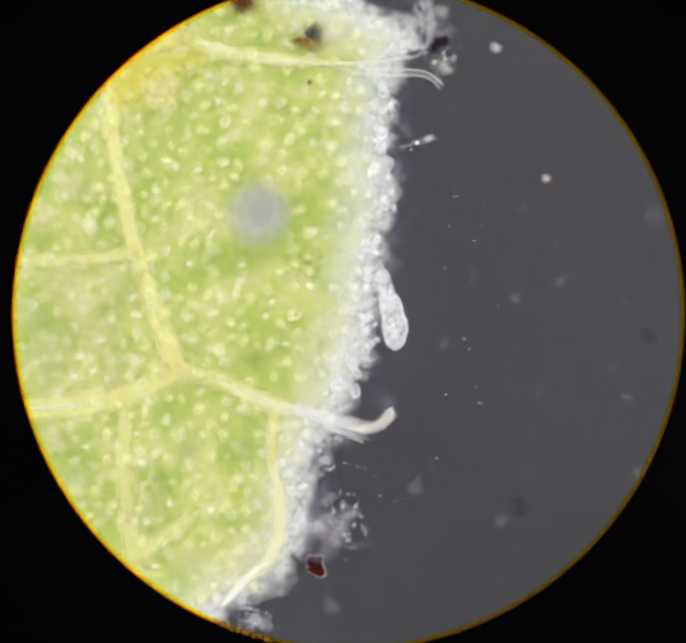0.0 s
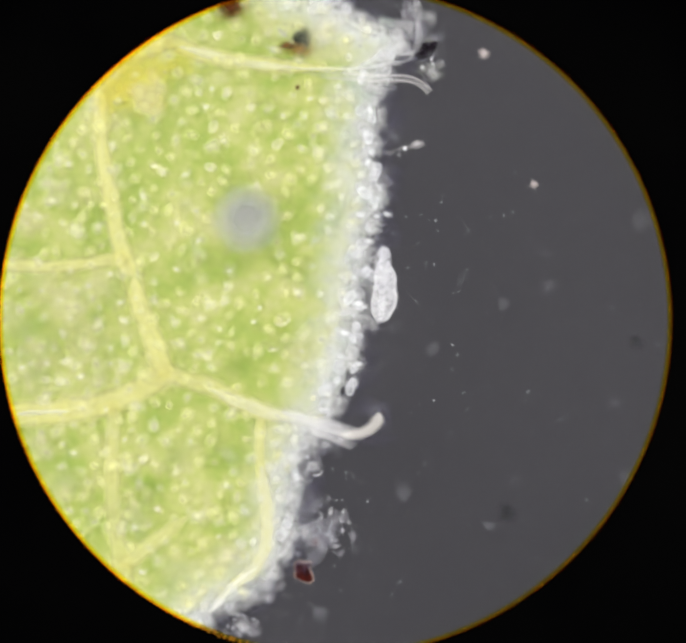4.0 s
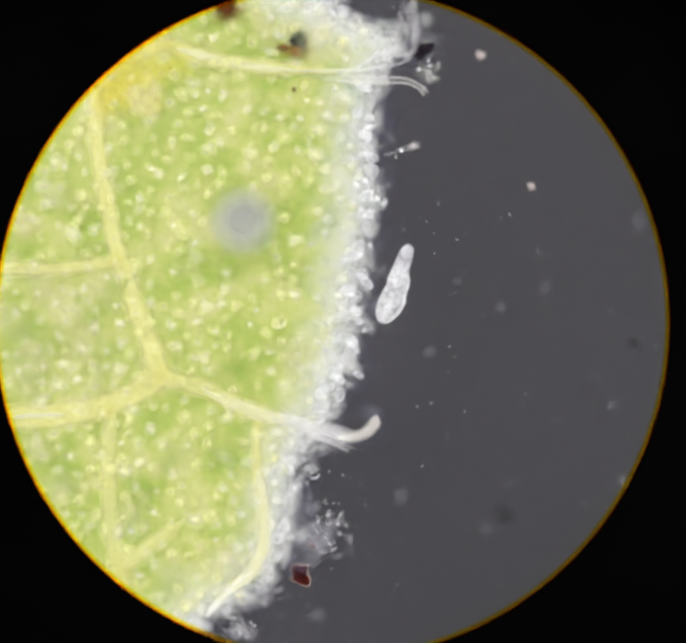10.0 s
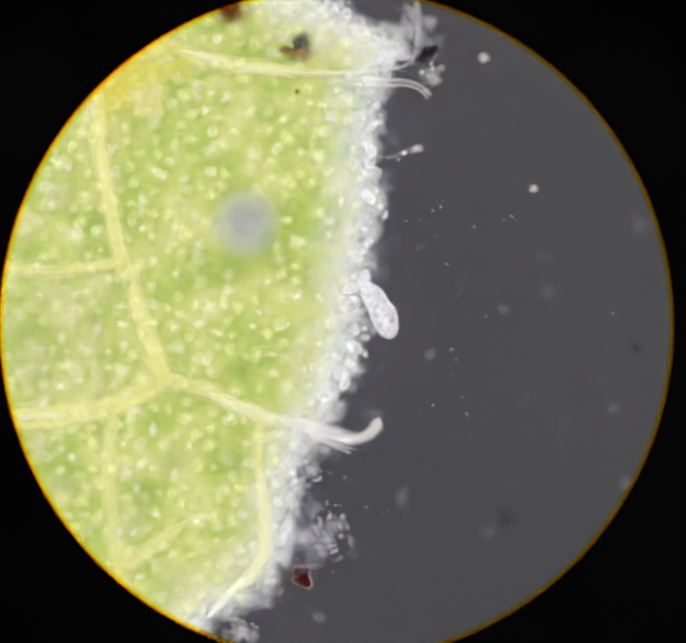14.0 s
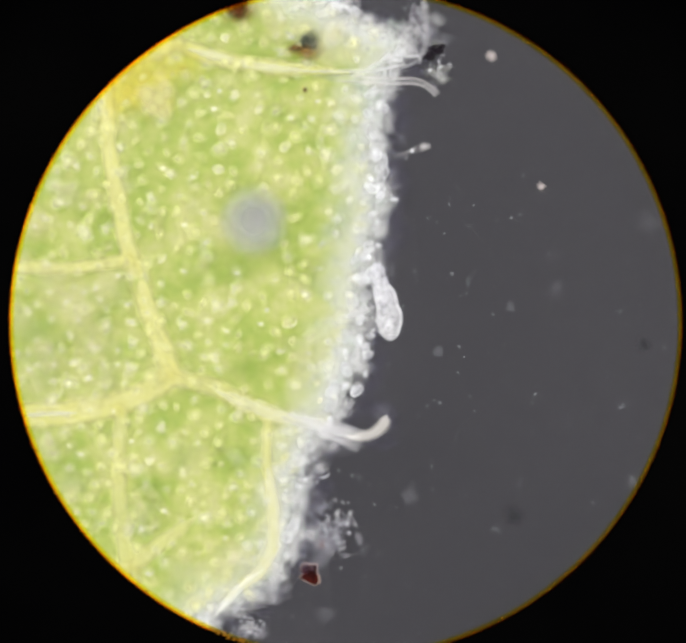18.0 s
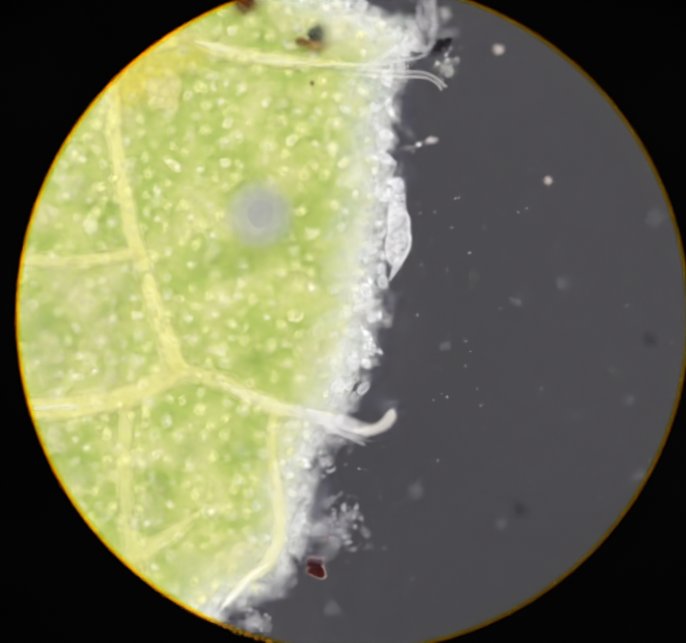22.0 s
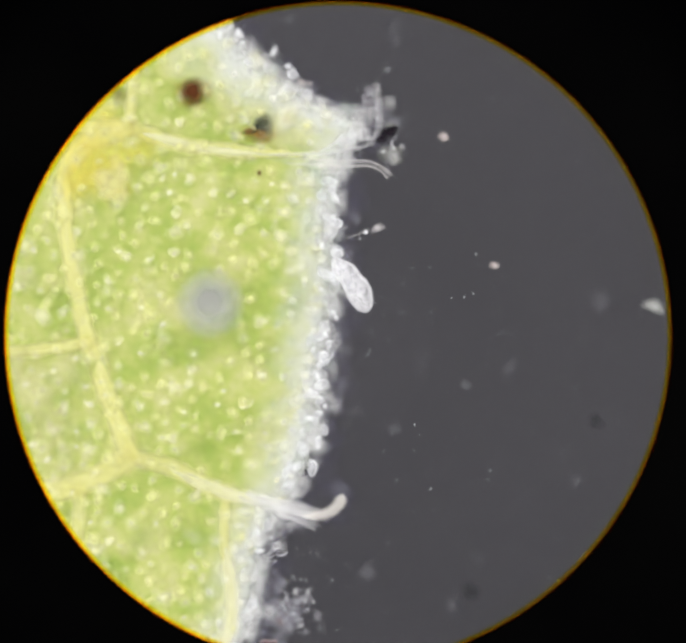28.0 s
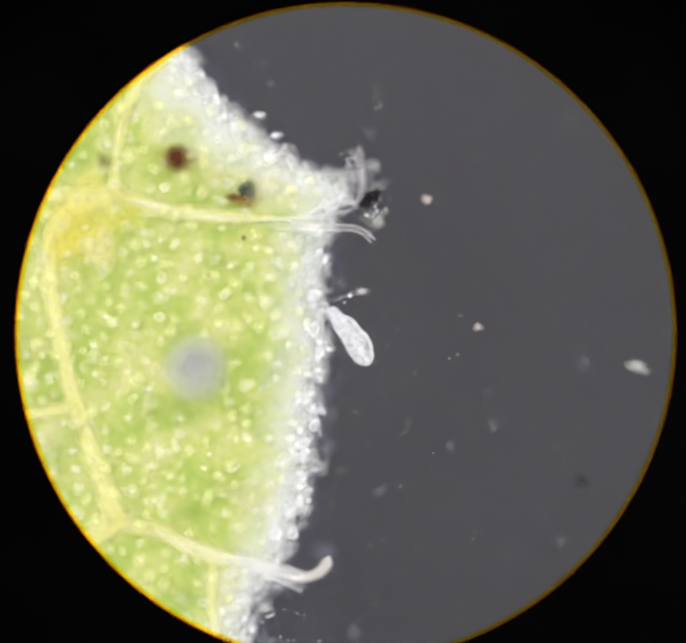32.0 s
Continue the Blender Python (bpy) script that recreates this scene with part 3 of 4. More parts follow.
def arc_mesh(name, mat, a0, a1, r=0.16, seed=0):
    """Part of a bright cell wall: an arc of radius 1."""
    n, sides, vv, ff, aa = 14, 8, [], [], []
    for i in range(n + 1):
        t = radians(a0 + (a1 - a0) * i / n)
        k = r * (0.35 + 0.65 * math.sin(math.pi * i / n)) if a1 - a0 < 350 else r
        w = 1 + 0.14 * math.sin(2 * t + seed)
        for q in range(sides):
            p = 2 * math.pi * q / sides
            d = w + k * math.cos(p)
            vv.append((d * math.cos(t), d * math.sin(t), 0.3 + k * math.sin(p)))
            aa.append(abs(math.cos(p)))
    for i in range(n):
        for q in range(sides):
            a, b = i * sides + q, i * sides + (q + 1) % sides
            ff.append((a, a + sides, b + sides, b))
    return mesh(name, vv, ff, mat, {"rad": aa})


CELLS = [dome("cell", m, 0.3, s, 14) for s, m in enumerate((M_CELL_Y, M_CELL_Y, M_CELL_W, M_CELL_M))]
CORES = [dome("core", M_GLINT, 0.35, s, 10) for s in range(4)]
ARCS = [arc_mesh("cell_wall", M_WALL, *q) for q in ((0, 360, 0.22, 1), (185, 350, 0.36, 2), (205, 325, 0.55, 3), (140, 300, 0.3, 4), (230, 400, 0.3, 5))]
# cells that stand out, by place: painted bright glints, round pale cells with their radius, ringed cells; the others by
# chance
GLINTS = [(166, 362), (186, 371), (85, 465), (92, 510), (150, 455), (203, 465), (357, 445), (358, 508), (384, 377), (282, 622), (165, 682), (205, 660), (232, 650), (303, 688), (127, 660),
          (253, 738), (313, 728), (228, 786), (180, 820), (135, 825), (80, 836), (100, 824), (172, 868), (172, 1010), (198, 1030), (320, 1062), (450, 396), (432, 612), (434, 507), (677, 262),
          (736, 224), (766, 228), (725, 265), (640, 632), (709, 665), (485, 725), (608, 732), (650, 793), (335, 1200), (388, 1157), (350, 1300), (480, 1175), (490, 1345), (580, 1345), (530, 748)]
PALE_CELLS = [(138, 415, 24), (400, 389, 13), (379, 640, 13), (381, 682, 13), (240, 676, 15), (75, 703, 17), (315, 775, 15), (133, 862, 15), (310, 832, 20), (340, 925, 17), (380, 968, 16),
              (355, 1045, 13), (430, 1070, 15), (170, 1060, 14), (547, 210, 14), (602, 243, 13), (755, 345, 21), (765, 290, 18), (615, 422, 14), (760, 475, 15), (710, 540, 18), (800, 418, 20),
              (548, 652, 16), (540, 684, 14), (507, 690, 18), (480, 806, 15), (655, 838, 14), (685, 870, 19), (530, 1185, 17), (545, 1265, 19), (388, 1275, 18), (400, 1350, 17), (205, 523, 22)]
YELLOW_CELLS = [(530, 255, 13), (514, 263, 14), (618, 285, 16), (615, 320, 12), (470, 352, 16), (488, 415, 11), (690, 405, 18), (680, 432, 14), (500, 497, 14), (575, 690, 15), (550, 720, 14),
                (465, 757, 14), (588, 800, 11), (556, 785, 14), (680, 640, 11), (222, 982, 13), (100, 880, 13), (465, 1253, 10), (335, 1145, 13), (380, 425, 11), (480, 1140, 14), (185, 790, 13),
                (360, 1320, 15), (530, 1125, 13), (625, 870, 16), (662, 1035, 14), (590, 1000, 12), (440, 665, 14), (425, 545, 15), (415, 560, 12), (155, 570, 18), (130, 575, 13)]
RINGS = [(510, 380, 14), (527, 78, 15), (736, 862, 10), (779, 380, 14), (505, 805, 18), (671, 727, 20), (662, 328, 15), (484, 208, 11), (379, 582, 14), (516, 288, 15), (742, 905, 8), (640, 72, 12)]
placed = GLINTS + [q[:2] for q in PALE_CELLS + YELLOW_CELLS + RINGS]
sites = GLINTS + [q for q in sites if all((q[0] - a) ** 2 + (q[1] - b) ** 2 > 24 ** 2 for a, b in placed)]
patches, greys, rest, pale_rest, rim_rest = [], [], [], [], []


def piece(name, me, m):
    ob = new(name, me)
    ob.parent = leaf
    ob.matrix_basis = leaf_in @ m
    return ob


for i, (u, v) in enumerate(sites):
    r = rnd.uniform(13, 19) if rnd.random() < 0.7 else rnd.uniform(19, 27)
    turn = rnd.uniform(0, 360)
    rim = u > edge_u(v) - 110
    near = rim or (u < 330 and 580 < v < 900)
    if i % 2:
        patches.append((u + rnd.uniform(-14, 14), v + rnd.uniform(-14, 14), 2, rnd.uniform(20, 44), rnd.uniform(16, 32), turn))
    if i < 230:
        piece("cell", rnd.choice(CELLS[3:] if rim else CELLS[2:3] if near else CELLS[1:3]), put(u, v, 6, r * rnd.uniform(1.1, 1.6), r * rnd.uniform(1.1, 1.6), r * 0.3, turn))
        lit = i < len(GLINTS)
        # highlight put into the colour: a pale core and a bright wall crescent
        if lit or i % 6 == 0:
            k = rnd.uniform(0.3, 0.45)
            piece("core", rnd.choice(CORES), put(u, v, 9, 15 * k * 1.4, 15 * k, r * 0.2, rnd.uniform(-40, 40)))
        if lit or i % 9 == 1:
            k = rnd.uniform(6, 9) if lit else rnd.uniform(4, 7)
            piece("cell_wall", rnd.choice(ARCS[1:4]), put(u + rnd.uniform(-2, 2), v - 3, 8, k * rnd.uniform(0.9, 1.5), k, 4, rnd.uniform(-50, 50)))
    else:
        (rim_rest if rim else pale_rest if near or i % 3 == 0 else rest).append((u, v, 6, r * rnd.uniform(1.0, 1.4), r * rnd.uniform(0.9, 1.3), turn))
for k in range(26):
    v = rnd.uniform(-10, 120)
    piece("cell", CELLS[3], put(rnd.uniform(630, edge_u(v) - 30), v, 6, rnd.uniform(12, 24), rnd.uniform(12, 24), 5, rnd.uniform(0, 180)))
for k, (u, v, r) in enumerate(RINGS):
    piece("cell", CELLS[2], put(u, v, 6, r * 1.25, r * 1.25, r * 0.3))
    piece("cell", CELLS[2], put(u, v + 2, 7, r * 0.9, r * 0.9, r * 0.3))
    piece("cell_wall", ARCS[(0, 3, 1)[k % 3]], put(u, v, 8, r * 0.8, r * 0.68, r * 0.25, -20 + 9 * k))
for k, (u, v, r) in enumerate(PALE_CELLS + YELLOW_CELLS):
    cell = CELLS[3 if u > edge_u(v) - 110 else 2] if k < len(PALE_CELLS) else CELLS[k % 2]
    piece("cell", cell, put(u, v, 6, r * 1.6, r * 1.45, r * 0.3, u * 3))
    piece("cell", cell, put(u + 1, v + 2, 7, r * 1.1, r * 1.0, r * 0.3, u))
for u, v, a, b in ((60, 720, 70, 80), (100, 860, 90, 60), (265, 650, 60, 70), (255, 860, 70, 50), (90, 500, 70, 60), (190, 700, 110, 90), (130, 640, 80, 60), (230, 780, 90, 70), (120, 790, 90, 70), (170, 430, 70, 60), (120, 1010, 70, 50), (180, 1100, 70, 60),
                   (340, 1160, 60, 50), (420, 1290, 90, 60), (540, 1260, 70, 60), (640, 60, 80, 50), (760, 80, 90, 50), (700, 800, 70, 60)):
    greys.append((u, v, 4.3, a, b, u))
for nm, mt, rows in (("cell_layer", M_CELL_Y, rest), ("pale_cell_layer", M_CELL_W, pale_rest), ("margin_cell_layer", M_CELL_M, rim_rest), ("mottling", M_PATCH, patches), ("greyish_mottling", M_GREY_PATCH, greys)):
    tagged(in_leaf(joined(nm, mt, rows)), kind="stuff")
chl = dome("yellowed_patch", M_CHLOR, 0.2, 3, 20)
for u, v, a, b, t in ((345, 165, 140, 115, 30), (325, 205, 90, 75, 0), (380, 240, 60, 40, 20), (300, 130, 70, 60, 0), (350, 60, 60, 44, 0), (300, 200, 80, 90, 40), (425, 150, 90, 60, 10)):
    tagged(part("yellowed_patch", chl, leaf, leaf_in @ put(u, v, 9, a, b, 8, t)), "yellowed patch of leaf tissue")
teal = dome("dull_patch", mat_soft("dull_green_tissue", (0.47, 0.57, 0.46), 0.46, -0.3, 0.5), 0.25, 4, 18)
deep = dome("dull_patch", mat_soft("deep_green_tissue", (0.36, 0.49, 0.11), 0.46, -0.3, 0.5), 0.25, 5, 18)
for u, v, a, b in ((818, 318, 46, 36), (785, 498, 58, 44), (836, 196, 60, 26), (690, 470, 40, 30), (560, 600, 90, 44), (700, 610, 70, 50), (575, 830, 60, 30), (430, 1040, 60, 36), (640, 250, 50, 36),
                   (250, 480, 40, 50), (230, 565, 50, 24), (540, 1030, 70, 40), (330, 640, 40, 30), (360, 1110, 50, 50)):
    part("dull_patch", teal if u > 770 else deep, leaf, leaf_in @ put(u, v, 5, a * 1.3, b * 1.3, 3, u), "dull green patch of leaf tissue")
pal = dome("bleached_patch", mat_soft("bleached_tissue", (0.80, 0.76, 0.41), 0.47, 0.1, 0.5), 0.2, 5, 18)
for u, v, a, b in ((374, 222, 52, 44), (384, 252, 34, 24), (348, 212, 44, 36), (394, 204, 32, 28), (360, 240, 30, 30), (665, 728, 16, 17)):
    part("bleached_patch", pal, leaf, leaf_in @ put(u, v, 14, a, b, 6, 0), "bleached cream patch of leaf tissue")

# clear cells and slime along the torn margin
knot = dome("vein_knot", mat_soft("vein_knot_tissue", (0.70, 0.67, 0.23), 0.48, -0.4, 0.4), 0.25, 2, 18)
for u, v, a in ((404, 848, 50), (286, 928, 32), (308, 588, 32), (415, 94, 46), (312, 1288, 34), (262, 190, 34)):
    piece("vein_knot", knot, put(u, v, 11, a, a * 0.9, 5, u))
clear = [dome("clear_cell", M_CLEAR, 0.1, s, 14) for s in range(4)]
pulp = [dome("pulp", M_FLESH, 0.4, s, 16) for s in range(4)] + [dome("pulp", M_FLESH_B, 0.4, s, 16) for s in range(3)]
rnd = random.Random(23)
haze, murk, v = [], [], -300.0
while v < 1480:
    v += rnd.uniform(6, 10)
    e = edge_u(v)
    for _ in range(2):
        r = rnd.uniform(7, 13)
        if rnd.random() < (0.27 if 170 < v < 970 else 0.12):
            piece("clear_cell", rnd.choice(clear), put(e + rnd.uniform(-46, 9), v + rnd.uniform(-6, 6), rnd.uniform(-25, 6), r * 1.2, r * rnd.uniform(1.2, 1.8), r * 0.3, rnd.uniform(-50, 50)))
        else:
            piece("pulp", rnd.choice(pulp if 150 < v < 620 else pulp[:5]), put(e + 8 - 125 * rnd.random() ** 1.7, v + rnd.uniform(-8, 8), rnd.uniform(-25, 8), r * 2.4, r * rnd.uniform(1.8, 3.0), r * 0.3, rnd.uniform(0, 180)))
    haze.append((e + 10 - 100 * rnd.random() ** 1.5, v, -20, rnd.uniform(20, 44), rnd.uniform(18, 38), rnd.uniform(0, 180)))
    if rnd.random() < 0.4:
        murk.append((e + rnd.uniform(-6, 16), v, -45, rnd.uniform(14, 30), rnd.uniform(18, 40), rnd.uniform(0, 180)))
for u, v in ((640, 12), (662, 2), (684, 16), (655, 34), (680, 38), (668, 20), (702, 4)):
    piece("pulp", rnd.choice(pulp), put(u, v, 12, 17, 15, 5, u))
for u, v, a, b in ((935, 62, 36, 26), (880, 85, 50, 30), (962, 60, 24, 44), (1010, 36, 26, 24), (720, 1215, 34, 30),
                   (580, 1428, 26, 24), (556, 1398, 30, 16), (500, 1415, 26, 20), (620, 1362, 40, 24), (880, 740, 26, 22), (795, 940, 30, 22), (1015, 160, 24, 26), (740, 1060, 30, 28), (735, 965, 60, 26), (780, 980, 50, 24), (812, 992, 40, 22), (735, 1005, 40, 34), (880, 590, 24, 36), (874, 652, 22, 30), (870, 722, 20, 28), (760, 985, 40, 24), (700, 1050, 34, 44), (770, 1012, 36, 20), (705, 1130, 22, 40)):
    haze.append((u, v, -30, a, b, 20))
tagged(in_leaf(joined("slime", M_HAZE, haze, wob=0.25)), "thin whitish slime along the torn leaf margin", kind="stuff")
# murky matter; the same grey caps also paint the lens haze off the margin
for u, v, a, b in ((725, 1200, 52, 62), (700, 1150, 40, 40), (760, 1235, 50, 36), (690, 1240, 46, 44), (770, 1020, 46, 24), (800, 1000, 50, 26), (742, 1060, 30, 30), (575, 1435, 46, 30),
                   (640, 1340, 36, 34), (925, 300, 22, 34), (990, 60, 50, 40), (1010, 150, 34, 34), (935, 50, 30, 24), (745, 1155, 34, 26), (785, 1205, 32, 30), (884, 934, 30, 28), (890, 560, 28, 44), (893, 612, 32, 44), (890, 690, 30, 34), (880, 735, 28, 34), (785, 1006, 50, 26), (742, 1270, 50, 40), (715, 1225, 50, 54), (1022, 80, 26, 44), (770, 1225, 50, 40)):
    murk.append((u, v, -48, a, b, u))
tagged(in_leaf(joined("murky_slime", M_MURK, murk, wob=0.3)), "murky grey slime and painted lens haze beside the torn margin", kind="stuff")
# dark bluish lens fringe beside the margin, put in as coloured soft caps
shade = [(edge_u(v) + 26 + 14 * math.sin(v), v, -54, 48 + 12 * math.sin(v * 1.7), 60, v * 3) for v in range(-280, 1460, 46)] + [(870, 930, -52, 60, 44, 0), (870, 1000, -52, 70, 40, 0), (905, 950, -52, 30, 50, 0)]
tagged(in_leaf(joined("bluish_slime", M_VIOLET, shade, wob=0.25)), "faint bluish lens fringe painted under the torn margin", kind="stuff")

# ---- loose matter on the slide ----
bubble = group_root("air_bubble", W(592, 498, 16), "blurred pale grey-blue bubble on the leaf", "bubble")
film = dome("film", M_BUBBLE, 0.03, 1, 48, True)
for k in range(3):
    part("film", film, bubble, local(0, 0, 3 + k, 100 - 3 * k, 102 - 3 * k, 0.5, 70 * k))
part("core", dome("core", mat_soft("bubble_core", (0.40, 0.40, 0.41), 0.4, -0.2, 0.6), 0.08, 2, 40, True), bubble, local(4, 14, 6, 64, 52, 0.5), "darker grey middle of the bubble")


def motes():
    rows = [(925, 748, 13), (1017, 795, 13), (950, 1130, 16), (1150, 1207, 13), (840, 1260, 12), (757, 1405, 16), (1287, 650, 14), (1085, 635, 12), (1183, 692, 11), (1315, 958, 12),
            (1440, 922, 11), (1272, 570, 10), (1500, 500, 19), (1405, 855, 12), (1465, 1095, 13), (1205, 1100, 12), (1020, -147, 13), (1029, -111, 11),
            (1008, -48, 11), (1471, -61, 15), (776, -169, 10), (751, -215, 8), (695, -262, 11), (1212, -28, 8), (1015, 21, 12)]
    shapes = [dome("mote", M_MOTE, 0.04, s, 24) for s in range(3)]
    for i, (u, v, r) in enumerate(rows):
        ob = tagged(new("mote", shapes[i % 3]), "blurred pale grey mote on the slide", "mote", "motes on the slide")
        ob.matrix_basis = put(u, v, SLIDE, r * 1.8, r * 1.55, r * 0.4, i * 37)
    pink = dome("bright_mote", M_MOTE_PINK, 0.12, 7, 18)
    for u, v, r in ((1137, 112, 19), (1253, 414, 15), (805, -17, 16), (825, -16, 9)):
        tagged(new("bright_mote", pink), "bright pinkish white mote on the slide", "mote", "motes on the slide").matrix_basis = put(u, v, SLIDE, r, r, r * 0.7)
    tagged(new("pale_mote", dome("pale_mote", mat_soft("pale_mote", (0.44, 0.45, 0.43), 0.85, 0.0, 0.6), 0.15, 3, 20)), "blurred oblong pale mote on the slide", "mote", "motes on the slide").matrix_basis = put(1628, 513, SLIDE, 37, 25, 8, -20)
    dark = dome("dark_mote", M_MOTE_DARK, 0.15, 9, 18)
    for u, v, r in ((1190, 1175, 34), (1490, 780, 26)):
        tagged(new("dark_mote", dark), "faint dark blurred mote on the slide", "mote", "motes on the slide").matrix_basis = put(u, v, SLIDE, r, r, 6)


motes()


def debris():
    # dark clot on the leaf
    clot = group_root("dark_clot", W(712, 95, 10), "dark green and brown clot of debris on the leaf", "debris")
    part("dark_lump", dome("dark_lump", M_DKSOFT, 0.1, 2, 18), clot, local(8, 8, 3, 31, 34, 12))
    part("dark_lump", dome("dark_lump", M_DKSOFT, 0.15, 4, 18), clot, local(-2, -4, 2, 25, 22, 10))
    part("brown_lump", dome("brown_lump", M_TAN, 0.1, 3, 18), clot, local(-29, -9, 5, 23, 15, 7), "brown end of the clot")
    part("orange_lump", dome("orange_lump", M_ORANGE, 0.2, 5), clot, local(0, -16, 4, 30, 17, 12), "orange-brown underside of the clot")
    spot = dome("brown_spot", M_BROWN, 0.1, 6, 20)
    faint = dome("spore_mass", M_OLIVE, 0.1, 7, 20)
    for u, v, r, lab in ((555, 12, 40, "dark reddish brown round spore mass on the leaf"), (386, 15, 27, "small faint olive-brown spore mass on the leaf"), (708, 199, 8, "tiny brown speck on the leaf")):
        tagged(new("spore_mass", faint if u == 386 else spot), lab, "spore mass", "spore masses").matrix_basis = put(u, v, 12, r, r * 1.05, r * 0.6)
    black = group_root("black_clot", W(1000, 115, 4), "black lumpy clot of debris beside the torn margin", "debris")
    for k, (x, y, r) in enumerate(((-8, -5, 15), (8, 6, 14), (17, 13, 10), (-1, 9, 10))):
        part("black_lump", dome("black_lump", M_BLACK_SOFT, 0.3, 20 + k, 18), black, local(x, y, 10 + k, r * 1.45, r * 1.35, r * 0.6))
    jelly = dome("jelly", mat_soft("grey_jelly", (0.30, 0.31, 0.26), 0.6, -0.2, 1.2), 0.25, 4)
    for k, (x, y, r) in enumerate(((0, -36, 20), (22, -52, 18), (8, 26, 16), (30, -30, 12))):
        part("jelly", jelly, black, local(x, y, -30, r * 1.4, r * 1.3, r * 0.5), "greyish jelly of the clot")
    halo = dome("stain", M_ORANGE, 0.15, 8, 20)
    tagged(new("stain", halo), "yellow-brown stain round a spore mass", "stain").matrix_basis = put(558, 16, 10, 56, 54, 5)
    tagged(new("stain", halo), "yellow-brown stain under a dark clot", "stain").matrix_basis = put(712, 112, 9, 50, 30, 5)
    flake = group_root("red_flake", W(718, 1308, SLIDE), "dark red angular flake with a pale bright outline", "flake")
    shape = [(-21, 12), (-17, 20), (-8, 23), (2, 19), (10, 20), (16, 22), (19, 17), (17, 8), (16, 0), (22, -8), (23, -22), (15, -28), (4, -25), (-8, -19), (-19, -13), (-21, -8), (-15, -2), (-20, 5)]

    def plate(name, k, z0, z1, mat):
        n, vv = len(shape), []
        for z, q in ((z0, k), (z1, k), (z1 + 2, k - 0.07)):
            vv += [Vector((x * q, y * q, z)) * U for x, y in shape]
        ff = [tuple(range(2 * n, 3 * n))] + [(a + i, a + (i + 1) % n, a + n + (i + 1) % n, a + n + i) for a in (0, n) for i in range(n)]
        return mesh(name, vv, ff, mat, smooth=False)

    part("pale_edge", plate("pale_edge", 1.05, 0, 7, M_REDRIM), flake, label="pale bright edge of the flake")
    part("plate", plate("plate", 0.99, 3, 12, M_RED), flake)
    # the small twig-like hair at the margin
    hair = group_root("hair", W(915, 345, 0), "short clear hair with a swollen tip at the margin", "hair")
    o = hair.location
    st = vein("stalk", [(908, 349), (935, 342), (962, 330)], (3.4, 5), M_CLEAR_FIBRE, hair, z=2, high=3, seed=81)
    st_in = Matrix.Translation(-o)
    st.matrix_basis = st_in
    part("tip", dome("tip", mat_soft("hair_tip", (0.80, 0.76, 0.76), 0.7, -0.1, 0.9), 0.2, 3), hair, local(64, 18, 4, 21, 14, 8, 18), "swollen pale tip")
    part("bead", lump("bead", M_GRAIN, 3), hair, local(37, 8, 4, 4.2, 3.6, 3.5))
    for k, (x, y) in enumerate(((24, -7),)):
        part("bead", lump("bead", M_GRAIN, 5 + k, detail=1), hair, local(x, y, 0, 2, 2, 2))
    # glassy shards in the debris
    glassy = mat_soft("glassy_shard", (0.86, 0.86, 0.88), 0.72, -0.2, 0.8, 0.4, 0.5)
    murky = mat_soft("murky_shard", (0.60, 0.60, 0.64), 0.45, -0.3, 0.8, 0.5, 0.6)
    shard = [dome("shard", glassy, 0.45, s, 14) for s in range(3)] + [dome("shard", murky, 0.15, 7, 16)]
    for k, (u, v, a, b, turn) in enumerate(((782, 1170, 8, 10, 8), (812, 1170, 4, 10, -14), (724, 1232, 7, 5, -30), (742, 1153, 26, 17, 15), (771, 1222, 8, 4, 10), (793, 1250, 9, 5, 20), (764, 1240, 4, 4, 0), (748, 1196, 16, 12, 30),
                                            (824, 1195, 5, 4, 40), (771, 1257, 5, 4, 0), (758, 1218, 5, 3, 60), (788, 1190, 18, 15, 0), (779, 1213, 5, 4, 20), (741, 1067, 10, 12, 20), (733, 1245, 4, 3, 0), (712, 1215, 30, 34, 0))):
        tagged(new("shard", shard[k % 4]), "dull cloudy shard in the debris by the margin" if k % 4 == 3 else "small bright glassy shard in the debris by the margin", "shard", "shards by the torn margin").matrix_basis = put(u, v, SLIDE + 16, a * 1.3, b * 1.3, min(a, b) * 0.6, turn)
    crescent = arc_mesh("crescent", M_GRAIN, 200, 330, 0.14, 3)
    tagged(new("crescent", crescent), "thin bright curved edge of a loose clear cell", "cell wall").matrix_basis = put(749, 1077, SLIDE + 18, 13, 10, 6, 28)
    rust = group_root("rusty_grain", W(748, 1240, SLIDE + 12), "small rusty brown grain with a pale rim", "grain")
    part("rim", dome("rim", mat_soft("rusty_rim", (0.55, 0.42, 0.38), 0.48, 0.2, 0.4), 0.2, 3, 14), rust, local(0, 0, 0, 17, 20, 3), "pale rim of the grain")
    part("core", lump("core", mat_solid("rust", (0.06, 0.016, 0.01), (0.14, 0.05, 0.03), 3), 8, 0.4, 0.6), rust, local(0, -1, 4, 4, 6, 3))
    # loose crumbs off the torn margin
    rnd = random.Random(5)
    crumbs = [lump("crumb", M_DEBRIS, s, 0.6, 0.8, 2) for s in range(7)] + [lump("crumb", M_GRAIN, s, 0.6, 0.8, 2) for s in range(2)] + [lump("crumb", M_BLACK, 9, 0.5, 0.8, 1)] + clear[:1]
    soft = [dome("crumb", mat_soft("crumb_jelly", (0.46, 0.45, 0.49), 0.55, -0.4, 1.0), 0.2, s, 14) for s in range(4)]
